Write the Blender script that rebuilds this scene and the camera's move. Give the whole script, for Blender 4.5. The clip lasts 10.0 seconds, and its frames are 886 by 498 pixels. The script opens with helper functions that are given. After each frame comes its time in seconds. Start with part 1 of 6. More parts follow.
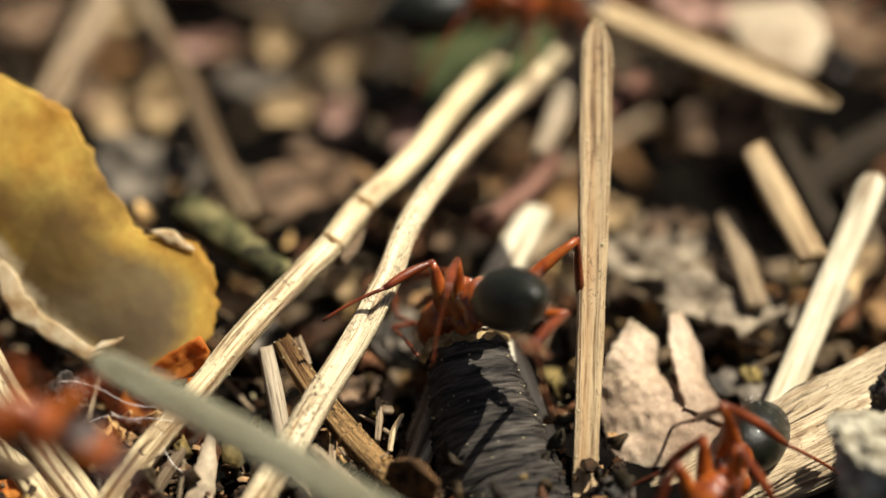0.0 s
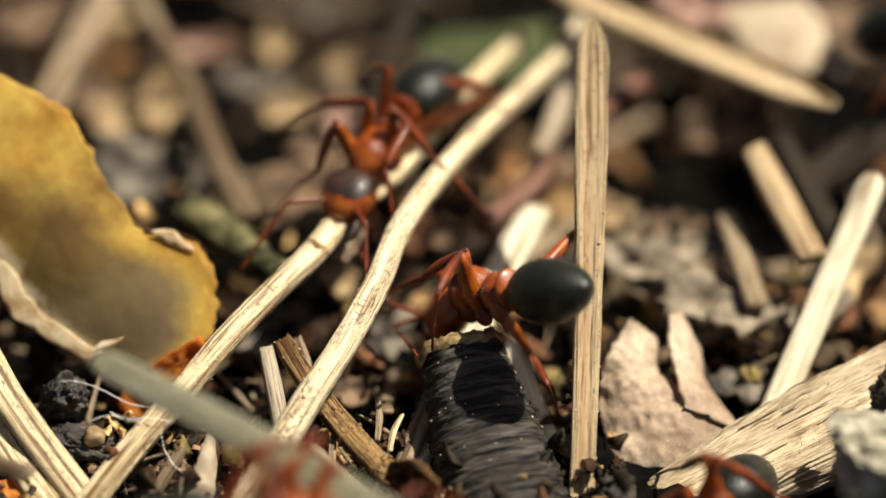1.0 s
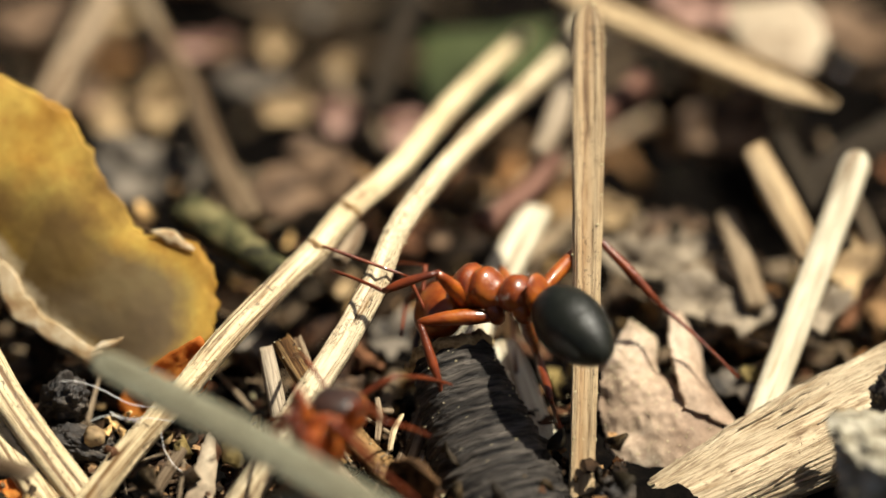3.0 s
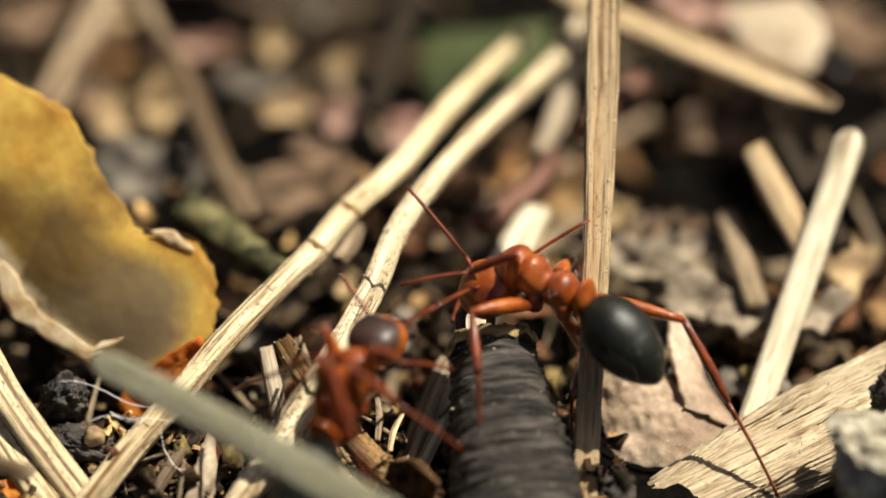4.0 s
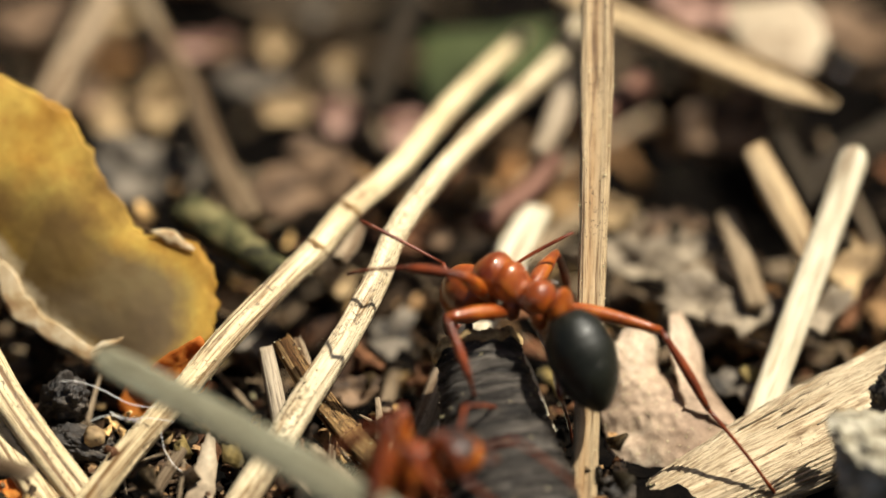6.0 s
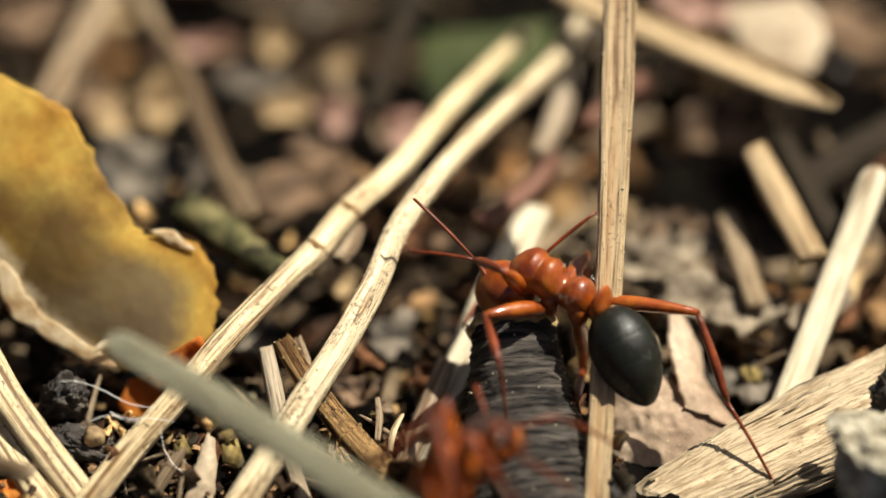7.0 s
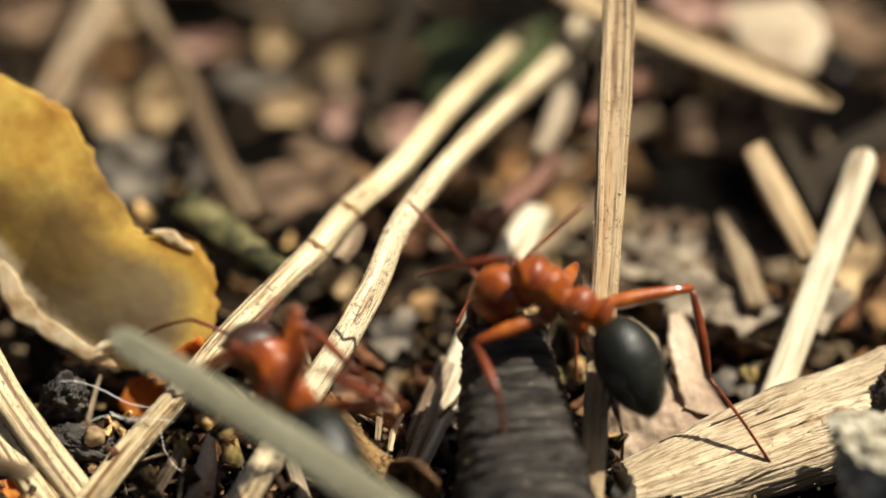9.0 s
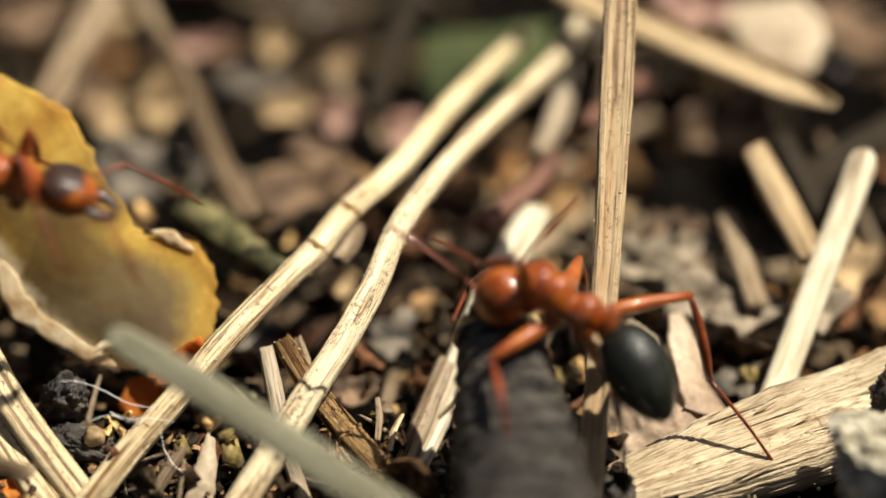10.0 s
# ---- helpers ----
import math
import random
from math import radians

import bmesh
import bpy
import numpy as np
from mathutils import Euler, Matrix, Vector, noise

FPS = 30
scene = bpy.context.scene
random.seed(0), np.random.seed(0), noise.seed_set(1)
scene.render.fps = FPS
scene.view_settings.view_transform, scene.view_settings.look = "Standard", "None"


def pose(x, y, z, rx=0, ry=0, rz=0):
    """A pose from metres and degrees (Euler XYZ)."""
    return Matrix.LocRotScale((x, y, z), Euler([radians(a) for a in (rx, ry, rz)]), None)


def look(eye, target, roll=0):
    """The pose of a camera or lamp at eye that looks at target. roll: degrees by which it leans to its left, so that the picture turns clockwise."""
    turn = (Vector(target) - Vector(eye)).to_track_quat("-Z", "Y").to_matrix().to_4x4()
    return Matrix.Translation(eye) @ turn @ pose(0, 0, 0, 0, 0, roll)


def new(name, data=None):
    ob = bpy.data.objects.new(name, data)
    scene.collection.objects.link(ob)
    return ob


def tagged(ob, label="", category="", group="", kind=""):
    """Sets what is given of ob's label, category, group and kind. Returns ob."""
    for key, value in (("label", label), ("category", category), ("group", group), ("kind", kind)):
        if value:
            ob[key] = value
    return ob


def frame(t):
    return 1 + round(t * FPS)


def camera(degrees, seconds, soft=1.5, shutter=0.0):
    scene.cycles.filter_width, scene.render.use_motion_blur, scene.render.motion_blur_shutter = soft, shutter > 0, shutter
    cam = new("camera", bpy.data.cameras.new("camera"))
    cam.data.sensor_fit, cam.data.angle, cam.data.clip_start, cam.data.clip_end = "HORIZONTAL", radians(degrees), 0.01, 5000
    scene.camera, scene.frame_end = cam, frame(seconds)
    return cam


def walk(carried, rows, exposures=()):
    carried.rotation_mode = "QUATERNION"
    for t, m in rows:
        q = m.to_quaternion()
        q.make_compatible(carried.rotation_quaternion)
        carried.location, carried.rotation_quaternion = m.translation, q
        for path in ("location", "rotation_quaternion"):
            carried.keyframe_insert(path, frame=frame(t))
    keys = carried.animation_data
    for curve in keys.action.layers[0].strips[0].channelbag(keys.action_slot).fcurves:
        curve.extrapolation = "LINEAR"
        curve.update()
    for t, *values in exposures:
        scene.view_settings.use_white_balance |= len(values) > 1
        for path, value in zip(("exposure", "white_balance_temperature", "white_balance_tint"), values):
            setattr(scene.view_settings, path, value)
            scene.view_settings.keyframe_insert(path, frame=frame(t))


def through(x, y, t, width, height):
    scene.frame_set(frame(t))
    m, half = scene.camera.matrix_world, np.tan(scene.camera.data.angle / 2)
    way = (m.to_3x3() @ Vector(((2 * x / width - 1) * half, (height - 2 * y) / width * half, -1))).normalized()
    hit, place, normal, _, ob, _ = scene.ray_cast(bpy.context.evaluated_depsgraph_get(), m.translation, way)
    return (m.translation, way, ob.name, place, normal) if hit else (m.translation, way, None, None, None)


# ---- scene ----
cam = camera(9.0, 10.0, soft=1.5, shutter=0.5)
cam.data.dof.use_dof = True
cam.data.dof.focus_distance = 0.144
cam.data.dof.aperture_fstop = 23.0
MM = 0.001                                     # the plan below is in millimetres
EYE = (0.0, -0.12135, 0.08817)
walk(cam, [(0, look(EYE, (0, 0, 0))), (10, look(EYE, (0, 0, 0)))])

# ---- light: clear sky, high sun ----
SUN_TO = Vector((0.5, 0.1, 1.0)).normalized()
sky_world = bpy.data.worlds.new("sky")
scene.world = sky_world
sky_world.use_nodes = True
wn = sky_world.node_tree
sky = wn.nodes.new("ShaderNodeTexSky")
sky.sky_type, sky.sun_disc = "NISHITA", False
sky.dust_density, sky.ozone_density = 4.0, 0.3
sky.sun_elevation = math.asin(SUN_TO.z)
sky.sun_rotation = math.atan2(SUN_TO.x, SUN_TO.y)
wn.links.new(sky.outputs[0], wn.nodes["Background"].inputs[0])
wn.nodes["Background"].inputs[1].default_value = 0.03
lamp = bpy.data.lights.new("sun", "SUN")
lamp.energy, lamp.angle, lamp.color = 5.0, radians(0.55), (1.0, 0.945, 0.815)
sun = new("sun", lamp)
sun.matrix_world = look(SUN_TO, (0, 0, 0))
scene.view_settings.exposure = 0.74


# ---- materials ----
def material(name, rough=0.6, spec=0.4, metal=0.0):
    m = bpy.data.materials.new(name)
    m.use_nodes = True
    b = m.node_tree.nodes["Principled BSDF"]
    b.inputs["Roughness"].default_value = rough
    b.inputs["Specular IOR Level"].default_value = spec
    b.inputs["Metallic"].default_value = metal
    return m, m.node_tree, b


def node(nt, kind, **values):
    n = nt.nodes.new(kind)
    for k, v in values.items():
        n.inputs[k].default_value = v
    return n


def coords(nt, which, scale):
    tc = nt.nodes.new("ShaderNodeTexCoord")
    mp = node(nt, "ShaderNodeMapping", Scale=scale)
    nt.links.new(tc.outputs[which], mp.inputs[0])
    return mp.outputs[0]


def noise_of(nt, vec, scale=1.0, detail=5.0, rough=0.6):
    n = node(nt, "ShaderNodeTexNoise", Scale=scale, Detail=detail, Roughness=rough)
    nt.links.new(vec, n.inputs["Vector"])
    return n.outputs["Fac"]


def ramp(nt, fac, stops, steps=False):
    r = nt.nodes.new("ShaderNodeValToRGB")
    if steps:
        r.color_ramp.interpolation = "CONSTANT"
    while len(r.color_ramp.elements) < len(stops):
        r.color_ramp.elements.new(0.5)
    for e, (p, c) in zip(r.color_ramp.elements, stops):
        e.position, e.color = p, (*c, 1)
    nt.links.new(fac, r.inputs[0])
    return r.outputs[0]


def mix(nt, kind, fac, a, b):
    n = nt.nodes.new("ShaderNodeMix")
    n.data_type, n.blend_type = "RGBA", kind
    for i, v in ((0, fac), (6, a), (7, b)):
        if isinstance(v, bpy.types.NodeSocket):
            nt.links.new(v, n.inputs[i])
        else:
            n.inputs[i].default_value = v if i == 0 else (*v, 1)
    return n.outputs[2]


def bump(nt, b, height, strength, distance):
    n = node(nt, "ShaderNodeBump", Strength=strength, Distance=distance)
    nt.links.new(height, n.inputs["Height"])
    nt.links.new(n.outputs[0], b.inputs["Normal"])


def straw(name, dark, light, speck=(0.06, 0.035, 0.02), specks=0.57, rough=0.5, lines=(7.0, 0.12), depth=0.8, pits=0.0, channel=None, spec=0.35):
    """Dry needle or stalk: streaks along its length, dark specks, tone that changes from stalk to stalk."""
    m, nt, b = material(name, rough, spec)
    streak = noise_of(nt, coords(nt, "UV", (27.0, 0.5, 1.0)), 1.0, 6, 0.65)
    spots = noise_of(nt, coords(nt, "UV", (18.0, 5.0, 1.0)), 1.0, 6, 0.75)
    patch = noise_of(nt, coords(nt, "Object", (350, 350, 350)), 1.0, 3)
    c = ramp(nt, streak, [(0.36, dark), (0.5, light), (0.72, tuple(min(1, v * 1.15) for v in light))])
    c = mix(nt, "MULTIPLY", 0.55, c, ramp(nt, patch, [(0.3, (0.62, 0.55, 0.45)), (0.65, (1, 1, 1))]))
    groove = noise_of(nt, coords(nt, "UV", (lines[0], lines[1], 1.0)), 1.0, 4, 0.6)
    c = mix(nt, "MULTIPLY", depth, c, ramp(nt, groove, [(0.39, (0.21, 0.12, 0.052)), (0.50, (1, 1, 1))]))
    where = ramp(nt, noise_of(nt, coords(nt, "UV", (3.0, 0.5, 1.0)), 1.0, 3), [(0.42, (0.15, 0.15, 0.15)), (0.62, (1, 1, 1))])
    dots = mix(nt, "MULTIPLY", 1.0, ramp(nt, spots, [(specks, (0, 0, 0)), (specks + 0.05, (0.9, 0.9, 0.9))]), where)
    c = mix(nt, "MIX", dots, c, speck)
    if channel:  # browner channel along the middle of the face
        xyz = nt.nodes.new("ShaderNodeSeparateXYZ")
        nt.links.new(coords(nt, "Object", (1 / channel,) * 3), xyz.inputs[0])
        off = nt.nodes.new("ShaderNodeMath")
        off.operation = "ABSOLUTE"
        nt.links.new(xyz.outputs[0], off.inputs[0])
        wob = node(nt, "ShaderNodeMath")
        wob.operation = "MULTIPLY_ADD"
        nt.links.new(noise_of(nt, coords(nt, "Object", (1500, 1500, 700)), 1.0, 4), wob.inputs[0])
        wob.inputs[1].default_value = 0.9
        nt.links.new(off.outputs[0], wob.inputs[2])
        bed = ramp(nt, wob.outputs[0], [(0.35, (1, 1, 1)), (1.15, (0, 0, 0))])
        c = mix(nt, "MULTIPLY", bed, c, (0.62, 0.50, 0.38))
    if pits:  # small dark pits in rows
        v = node(nt, "ShaderNodeTexVoronoi", Scale=1.0, Randomness=0.9)
        nt.links.new(coords(nt, "UV", (10.0, 6.0, 1.0)), v.inputs["Vector"])
        hole = ramp(nt, v.outputs["Distance"], [(0.17, (1, 1, 1)), (0.30, (0, 0, 0))])
        zone = ramp(nt, noise_of(nt, coords(nt, "UV", (2.2, 0.8, 1.0)), 1.0, 3), [(0.62 - 0.2 * pits, (0, 0, 0)), (0.66 - 0.2 * pits, (1, 1, 1))])
        hole = mix(nt, "MULTIPLY", 1.0, mix(nt, "MULTIPLY", 1.0, hole, zone), ramp(nt, groove, [(0.44, (1, 1, 1)), (0.54, (0, 0, 0))]))
        if channel:
            hole = mix(nt, "MULTIPLY", 0.8, hole, bed)
        c = mix(nt, "MIX", hole, c, speck)
    info = nt.nodes.new("ShaderNodeObjectInfo")
    geo = nt.nodes.new("ShaderNodeNewGeometry")
    add = node(nt, "ShaderNodeMath")
    nt.links.new(info.outputs["Random"], add.inputs[0])
    nt.links.new(geo.outputs["Random Per Island"], add.inputs[1])
    fr = nt.nodes.new("ShaderNodeMath")
    fr.operation = "FRACT"
    nt.links.new(add.outputs[0], fr.inputs[0])
    c = mix(nt, "MULTIPLY", 1.0, c, ramp(nt, fr.outputs[0], [(0, (0.8, 0.76, 0.68)), (1, (1, 1, 1))]))
    nt.links.new(c, b.inputs["Base Color"])
    bump(nt, b, mix(nt, "MIX", 0.5, streak, groove), 0.9, 0.00016)
    return m


def mottled(name, stops, scale, fine, rough=0.8, spec=0.25, relief=0.0001, islands=None):
    """Earthy surface: mottling at two scales and fine relief; islands: tints by which loose pieces differ."""
    m, nt, b = material(name, rough, spec)
    vec = coords(nt, "Object", (1, 1, 1))
    big, small = noise_of(nt, vec, scale, 4), noise_of(nt, vec, fine, 6, 0.7)
    c = mix(nt, "OVERLAY", 0.7, ramp(nt, big, stops), ramp(nt, small, [(0.25, (0.15, 0.15, 0.15)), (0.75, (0.9, 0.9, 0.9))]))
    if islands:
        geo = nt.nodes.new("ShaderNodeNewGeometry")
        step = 1.0 / len(islands)
        r = ramp(nt, geo.outputs["Random Per Island"], [(i * step, col) for i, col in enumerate(islands)], True)
        c = mix(nt, "MULTIPLY", 1.0, c, r)
    nt.links.new(c, b.inputs["Base Color"])
    bump(nt, b, small, 0.7, relief)
    return m


def near_rim(nt, value):
    n = node(nt, "ShaderNodeMath")
    n.inputs[1].default_value = 0.5
    nt.links.new(value, n.inputs[0])
    return n.outputs[0]


def leafy(name, stops, scale, through, fine=3000, rim=None, faded=None, relief=0.5):
    """Thin dry leaf: blotches, fine veins and light that comes through it."""
    m, nt, b = material(name, 0.6, 0.15)
    vec = coords(nt, "Object", (1, 1, 1))
    big, small = noise_of(nt, vec, scale, 5, 0.55), noise_of(nt, vec, fine, 5, 0.7)
    c = mix(nt, "OVERLAY", 0.45, ramp(nt, big, stops), ramp(nt, small, [(0.3, (0.2, 0.2, 0.2)), (0.7, (0.8, 0.8, 0.8))]))
    if faded:  # greyed patch in the leaf's middle and lower half, its margin stays bright
        tc2 = nt.nodes.new("ShaderNodeTexCoord")
        gr = nt.nodes.new("ShaderNodeTexGradient")
        gr.gradient_type = "SPHERICAL"
        mp = node(nt, "ShaderNodeMapping", Location=(-0.62, -1.15, 0), Scale=(1.6, 1.75, 1))
        nt.links.new(tc2.outputs["UV"], mp.inputs[0])
        nt.links.new(mp.outputs[0], gr.inputs[0])
        soft = node(nt, "ShaderNodeMath")
        soft.operation = "MULTIPLY_ADD"
        nt.links.new(noise_of(nt, vec, 420, 5), soft.inputs[0])
        soft.inputs[1].default_value = 0.7
        nt.links.new(gr.outputs["Fac"], soft.inputs[2])
        down = nt.nodes.new("ShaderNodeSeparateXYZ")
        nt.links.new(tc2.outputs["UV"], down.inputs[0])
        low = node(nt, "ShaderNodeMath")
        low.operation = "MULTIPLY_ADD"
        nt.links.new(noise_of(nt, vec, 700, 5), low.inputs[0])
        low.inputs[1].default_value = 0.5
        nt.links.new(down.outputs[1], low.inputs[2])
        dull = ramp(nt, low.outputs[0], [(0.72, faded[0]), (0.98, faded[1])])
        c = mix(nt, "MIX", ramp(nt, soft.outputs[0], [(0.55, (0, 0, 0)), (0.85, (0.85, 0.85, 0.85))]), c, dull)
    if rim:  # bleached torn rim on one side, of uneven width
        tc = nt.nodes.new("ShaderNodeTexCoord")
        xyz = nt.nodes.new("ShaderNodeSeparateXYZ")
        nt.links.new(tc.outputs["UV"], xyz.inputs[0])
        near = xyz.outputs[0]
        wob = node(nt, "ShaderNodeMath")
        wob.operation = "MULTIPLY_ADD"
        nt.links.new(noise_of(nt, vec, 900, 4), wob.inputs[0])
        wob.inputs[1].default_value = -0.34
        nt.links.new(near, wob.inputs[2])
        c = mix(nt, "MIX", ramp(nt, near_rim(nt, wob.outputs[0]), [(0.40, (0.85, 0.85, 0.85)), (0.5, (0, 0, 0))]), c, rim)
    nt.links.new(c, b.inputs["Base Color"])
    bump(nt, b, small, relief, 0.00008)
    tr = nt.nodes.new("ShaderNodeBsdfTranslucent")
    nt.links.new(c, tr.inputs[0])
    mx = node(nt, "ShaderNodeMixShader", Fac=through)
    nt.links.new(b.outputs[0], mx.inputs[1])
    nt.links.new(tr.outputs[0], mx.inputs[2])
    nt.links.new(mx.outputs[0], nt.nodes["Material Output"].inputs[0])
    return m


def chitin(name, stops, rough, coat, sub=0.0, hair=0.0):
    """Insect armour: fine pitting, glossy coat; hair: pale sheen of short hairs."""
    m, nt, b = material(name, rough, 0.32)
    vec = coords(nt, "Object", (1, 1, 1))
    big, small = noise_of(nt, vec, 1500, 3), noise_of(nt, vec, 14000, 4)
    nt.links.new(ramp(nt, big, stops), b.inputs["Base Color"])
    bump(nt, b, small, 0.5, 0.00003)
    b.inputs["Coat Weight"].default_value = coat
    b.inputs["Coat Roughness"].default_value = 0.07
    if sub:
        b.inputs["Subsurface Weight"].default_value = sub
        b.inputs["Subsurface Radius"].default_value = (0.0005, 0.00015, 0.00005)
        b.inputs["Subsurface Scale"].default_value = 1.0
    if hair:
        b.inputs["Sheen Weight"].default_value = hair
        b.inputs["Sheen Roughness"].default_value = 0.4
        b.inputs["Sheen Tint"].default_value = (0.8, 0.76, 0.66, 1)
    return m


STRAW = straw("dry_straw", (0.27, 0.155, 0.055), (0.88, 0.735, 0.465), speck=(0.07, 0.035, 0.012), specks=0.545, rough=0.38, lines=(8.0, 0.07), depth=0.95)
STRAW_PALE = straw("pale_straw", (0.60, 0.48, 0.30), (0.93, 0.87, 0.70), specks=0.63, rough=0.4)
PITTED = straw("pitted_straw", (0.28, 0.165, 0.065), (0.88, 0.75, 0.51), speck=(0.05, 0.026, 0.01), specks=0.51, rough=0.4, lines=(7.0, 0.07), depth=0.95, pits=1.2)
NEEDLE_BROWN = straw("weathered_needle", (0.28, 0.185, 0.095), (0.62, 0.47, 0.28), speck=(0.07, 0.04, 0.02), specks=0.565, lines=(6.0, 0.06), depth=0.7)
NEEDLE_PITTED = straw("pitted_needle", (0.29, 0.19, 0.10), (0.66, 0.51, 0.32), speck=(0.02, 0.011, 0.006), specks=0.56, rough=0.42, lines=(6.0, 0.06), depth=0.8, pits=1.0, channel=0.00036)
STRAW_GREY = straw("weathered_straw", (0.15, 0.11, 0.07), (0.42, 0.33, 0.23), specks=0.54, spec=0.1)
STRAW_GREEN = straw("faded_blade", (0.15, 0.14, 0.09), (0.25, 0.24, 0.16), specks=0.75)
STALK_DIM = straw("old_stalk", (0.09, 0.065, 0.04), (0.24, 0.18, 0.12), specks=0.6, spec=0.1)
STALK_TAN = straw("tan_stalk", (0.09, 0.05, 0.02), (0.42, 0.27, 0.125), speck=(0.02, 0.012, 0.007), specks=0.5, depth=0.95, spec=0.1)
STALK_ASH = straw("ashen_stalk", (0.20, 0.16, 0.12), (0.52, 0.44, 0.34), specks=0.6, spec=0.1)
# brown stalk darkened to near black: shade on it is painted into the tone
STALK_SHADED = straw("shaded_stalk", (0.012, 0.009, 0.006), (0.045, 0.035, 0.024), specks=0.6, spec=0.1)
STALK_PINK = straw("reddish_stalk", (0.07, 0.032, 0.024), (0.26, 0.14, 0.11), specks=0.6, spec=0.1)
def ringed_bark(name):
    """Dark bark with fine cracks round the twig, glossy on the ridges."""
    m, nt, b = material(name, 0.5, 0.3)
    ring = noise_of(nt, coords(nt, "Object", (700, 700, 6500)), 1.0, 5, 0.65)
    fine = noise_of(nt, coords(nt, "Object", (4000, 4000, 9000)), 1.0, 5, 0.7)
    big = noise_of(nt, coords(nt, "Object", (600, 600, 600)), 1.0, 3)
    c = ramp(nt, ring, [(0.38, (0.006, 0.005, 0.0045)), (0.49, (0.038, 0.032, 0.0265)), (0.66, (0.14, 0.12, 0.10))])
    c = mix(nt, "MULTIPLY", 0.7, c, ramp(nt, big, [(0.3, (0.5, 0.45, 0.42)), (0.7, (1, 1, 1))]))
    c = mix(nt, "MIX", ramp(nt, fine, [(0.70, (0, 0, 0)), (0.76, (0.7, 0.7, 0.7))]), c, (0.16, 0.13, 0.07))
    nt.links.new(c, b.inputs["Base Color"])
    h = mix(nt, "MIX", 0.3, ring, fine)
    bump(nt, b, h, 1.0, 0.00035)
    return m


BARK = ringed_bark("dark_bark")
BARK_OLD = mottled("dark_bark_piece", [(0.35, (0.008, 0.006, 0.005)), (0.55, (0.035, 0.027, 0.02)), (0.72, (0.14, 0.11, 0.08))], 1800, 8000, 0.5, 0.45, 0.0001)
BARK_RIM = mottled("broken_bark_edge", [(0.35, (0.12, 0.07, 0.025)), (0.65, (0.50, 0.36, 0.17))], 2500, 9000)
BARK_GREY = mottled("lichen_bark", [(0.36, (0.05, 0.04, 0.027)), (0.46, (0.32, 0.275, 0.19)), (0.68, (0.68, 0.62, 0.48))], 1300, 7000, 0.85, 0.25, 0.0003)
WOOD = straw("split_wood", (0.44, 0.32, 0.19), (0.80, 0.67, 0.48), speck=(0.12, 0.065, 0.03), specks=0.57, rough=0.65, lines=(46.0, 1.5), depth=0.55)
# near-black soil: deep shade of the litter gaps is put into the colour
SOIL_SHADED = mottled("soil_with_gap_shade", [(0.4, (0.0015, 0.0012, 0.001)), (0.6, (0.005, 0.0036, 0.0026)), (0.78, (0.03, 0.021, 0.013))], 1500, 6500, 0.95, 0.05, 0.0003)
CRUMB = mottled("litter_crumbs", [(0.38, (0.03, 0.02, 0.012)), (0.62, (0.20, 0.14, 0.085))], 2600, 9000, 0.7, 0.15, 0.0001,
                [(0.16, 0.13, 0.10), (0.45, 0.34, 0.22), (0.25, 0.2, 0.15), (0.9, 0.68, 0.48), (0.2, 0.16, 0.12), (1.5, 1.15, 0.8), (0.22, 0.17, 0.13), (0.6, 0.36, 0.25), (0.1, 0.075, 0.05), (2.4, 2.0, 1.45)])
STRIP = mottled("litter_strips", [(0.38, (0.07, 0.047, 0.03)), (0.62, (0.36, 0.26, 0.165))], 1600, 6000, 0.6, 0.12, 0.0001,
                [(0.10, 0.085, 0.07), (1.3, 1.05, 0.75), (0.14, 0.115, 0.09), (0.8, 0.5, 0.38), (0.08, 0.065, 0.05), (1.9, 1.6, 1.1), (0.28, 0.25, 0.2), (0.12, 0.08, 0.06), (1.0, 0.68, 0.40)])
HUMUS = mottled("humus_crumbs", [(0.38, (0.05, 0.035, 0.022)), (0.62, (0.24, 0.17, 0.105))], 2600, 9000, 0.7, 0.3, 0.0001,
                [(0.5, 0.42, 0.33), (1.0, 0.8, 0.6), (0.35, 0.28, 0.22), (0.7, 0.5, 0.36), (0.25, 0.21, 0.17), (1.6, 1.35, 1.0)])
GLOSSY = mottled("glossy_husk", [(0.3, (0.03, 0.02, 0.01)), (0.7, (0.14, 0.10, 0.05))], 2500, 9000, 0.16, 0.6, 0.00002,
                 [(0.3, 0.25, 0.2), (1.0, 0.9, 0.6), (0.5, 0.3, 0.2), (2.4, 2.0, 1.2)])
LEAF = leafy("yellow_brown_leaf", [(0.36, (0.20, 0.10, 0.025)), (0.44, (0.40, 0.235, 0.055)), (0.54, (0.68, 0.455, 0.10)), (0.66, (0.54, 0.30, 0.055))], 260, 0.5, fine=1400, rim=(0.86, 0.72, 0.48), faded=((0.15, 0.09, 0.035), (0.205, 0.152, 0.092)), relief=0.2)
LEAF_TORN = leafy("torn_leaf_edge", [(0.35, (0.62, 0.44, 0.22)), (0.65, (0.88, 0.74, 0.50))], 1500, 0.4)
CHAFF = mottled("litter_chaff", [(0.3, (0.10, 0.07, 0.04)), (0.7, (0.30, 0.22, 0.13))], 1500, 6000, 0.55, 0.2, 0.0001,
                [(0.08, 0.07, 0.05), (0.9, 0.8, 0.55), (0.15, 0.12, 0.09), (3.0, 2.6, 1.8), (0.2, 0.17, 0.1), (0.6, 0.35, 0.25), (0.1, 0.1, 0.08), (1.2, 1.2, 0.7)])
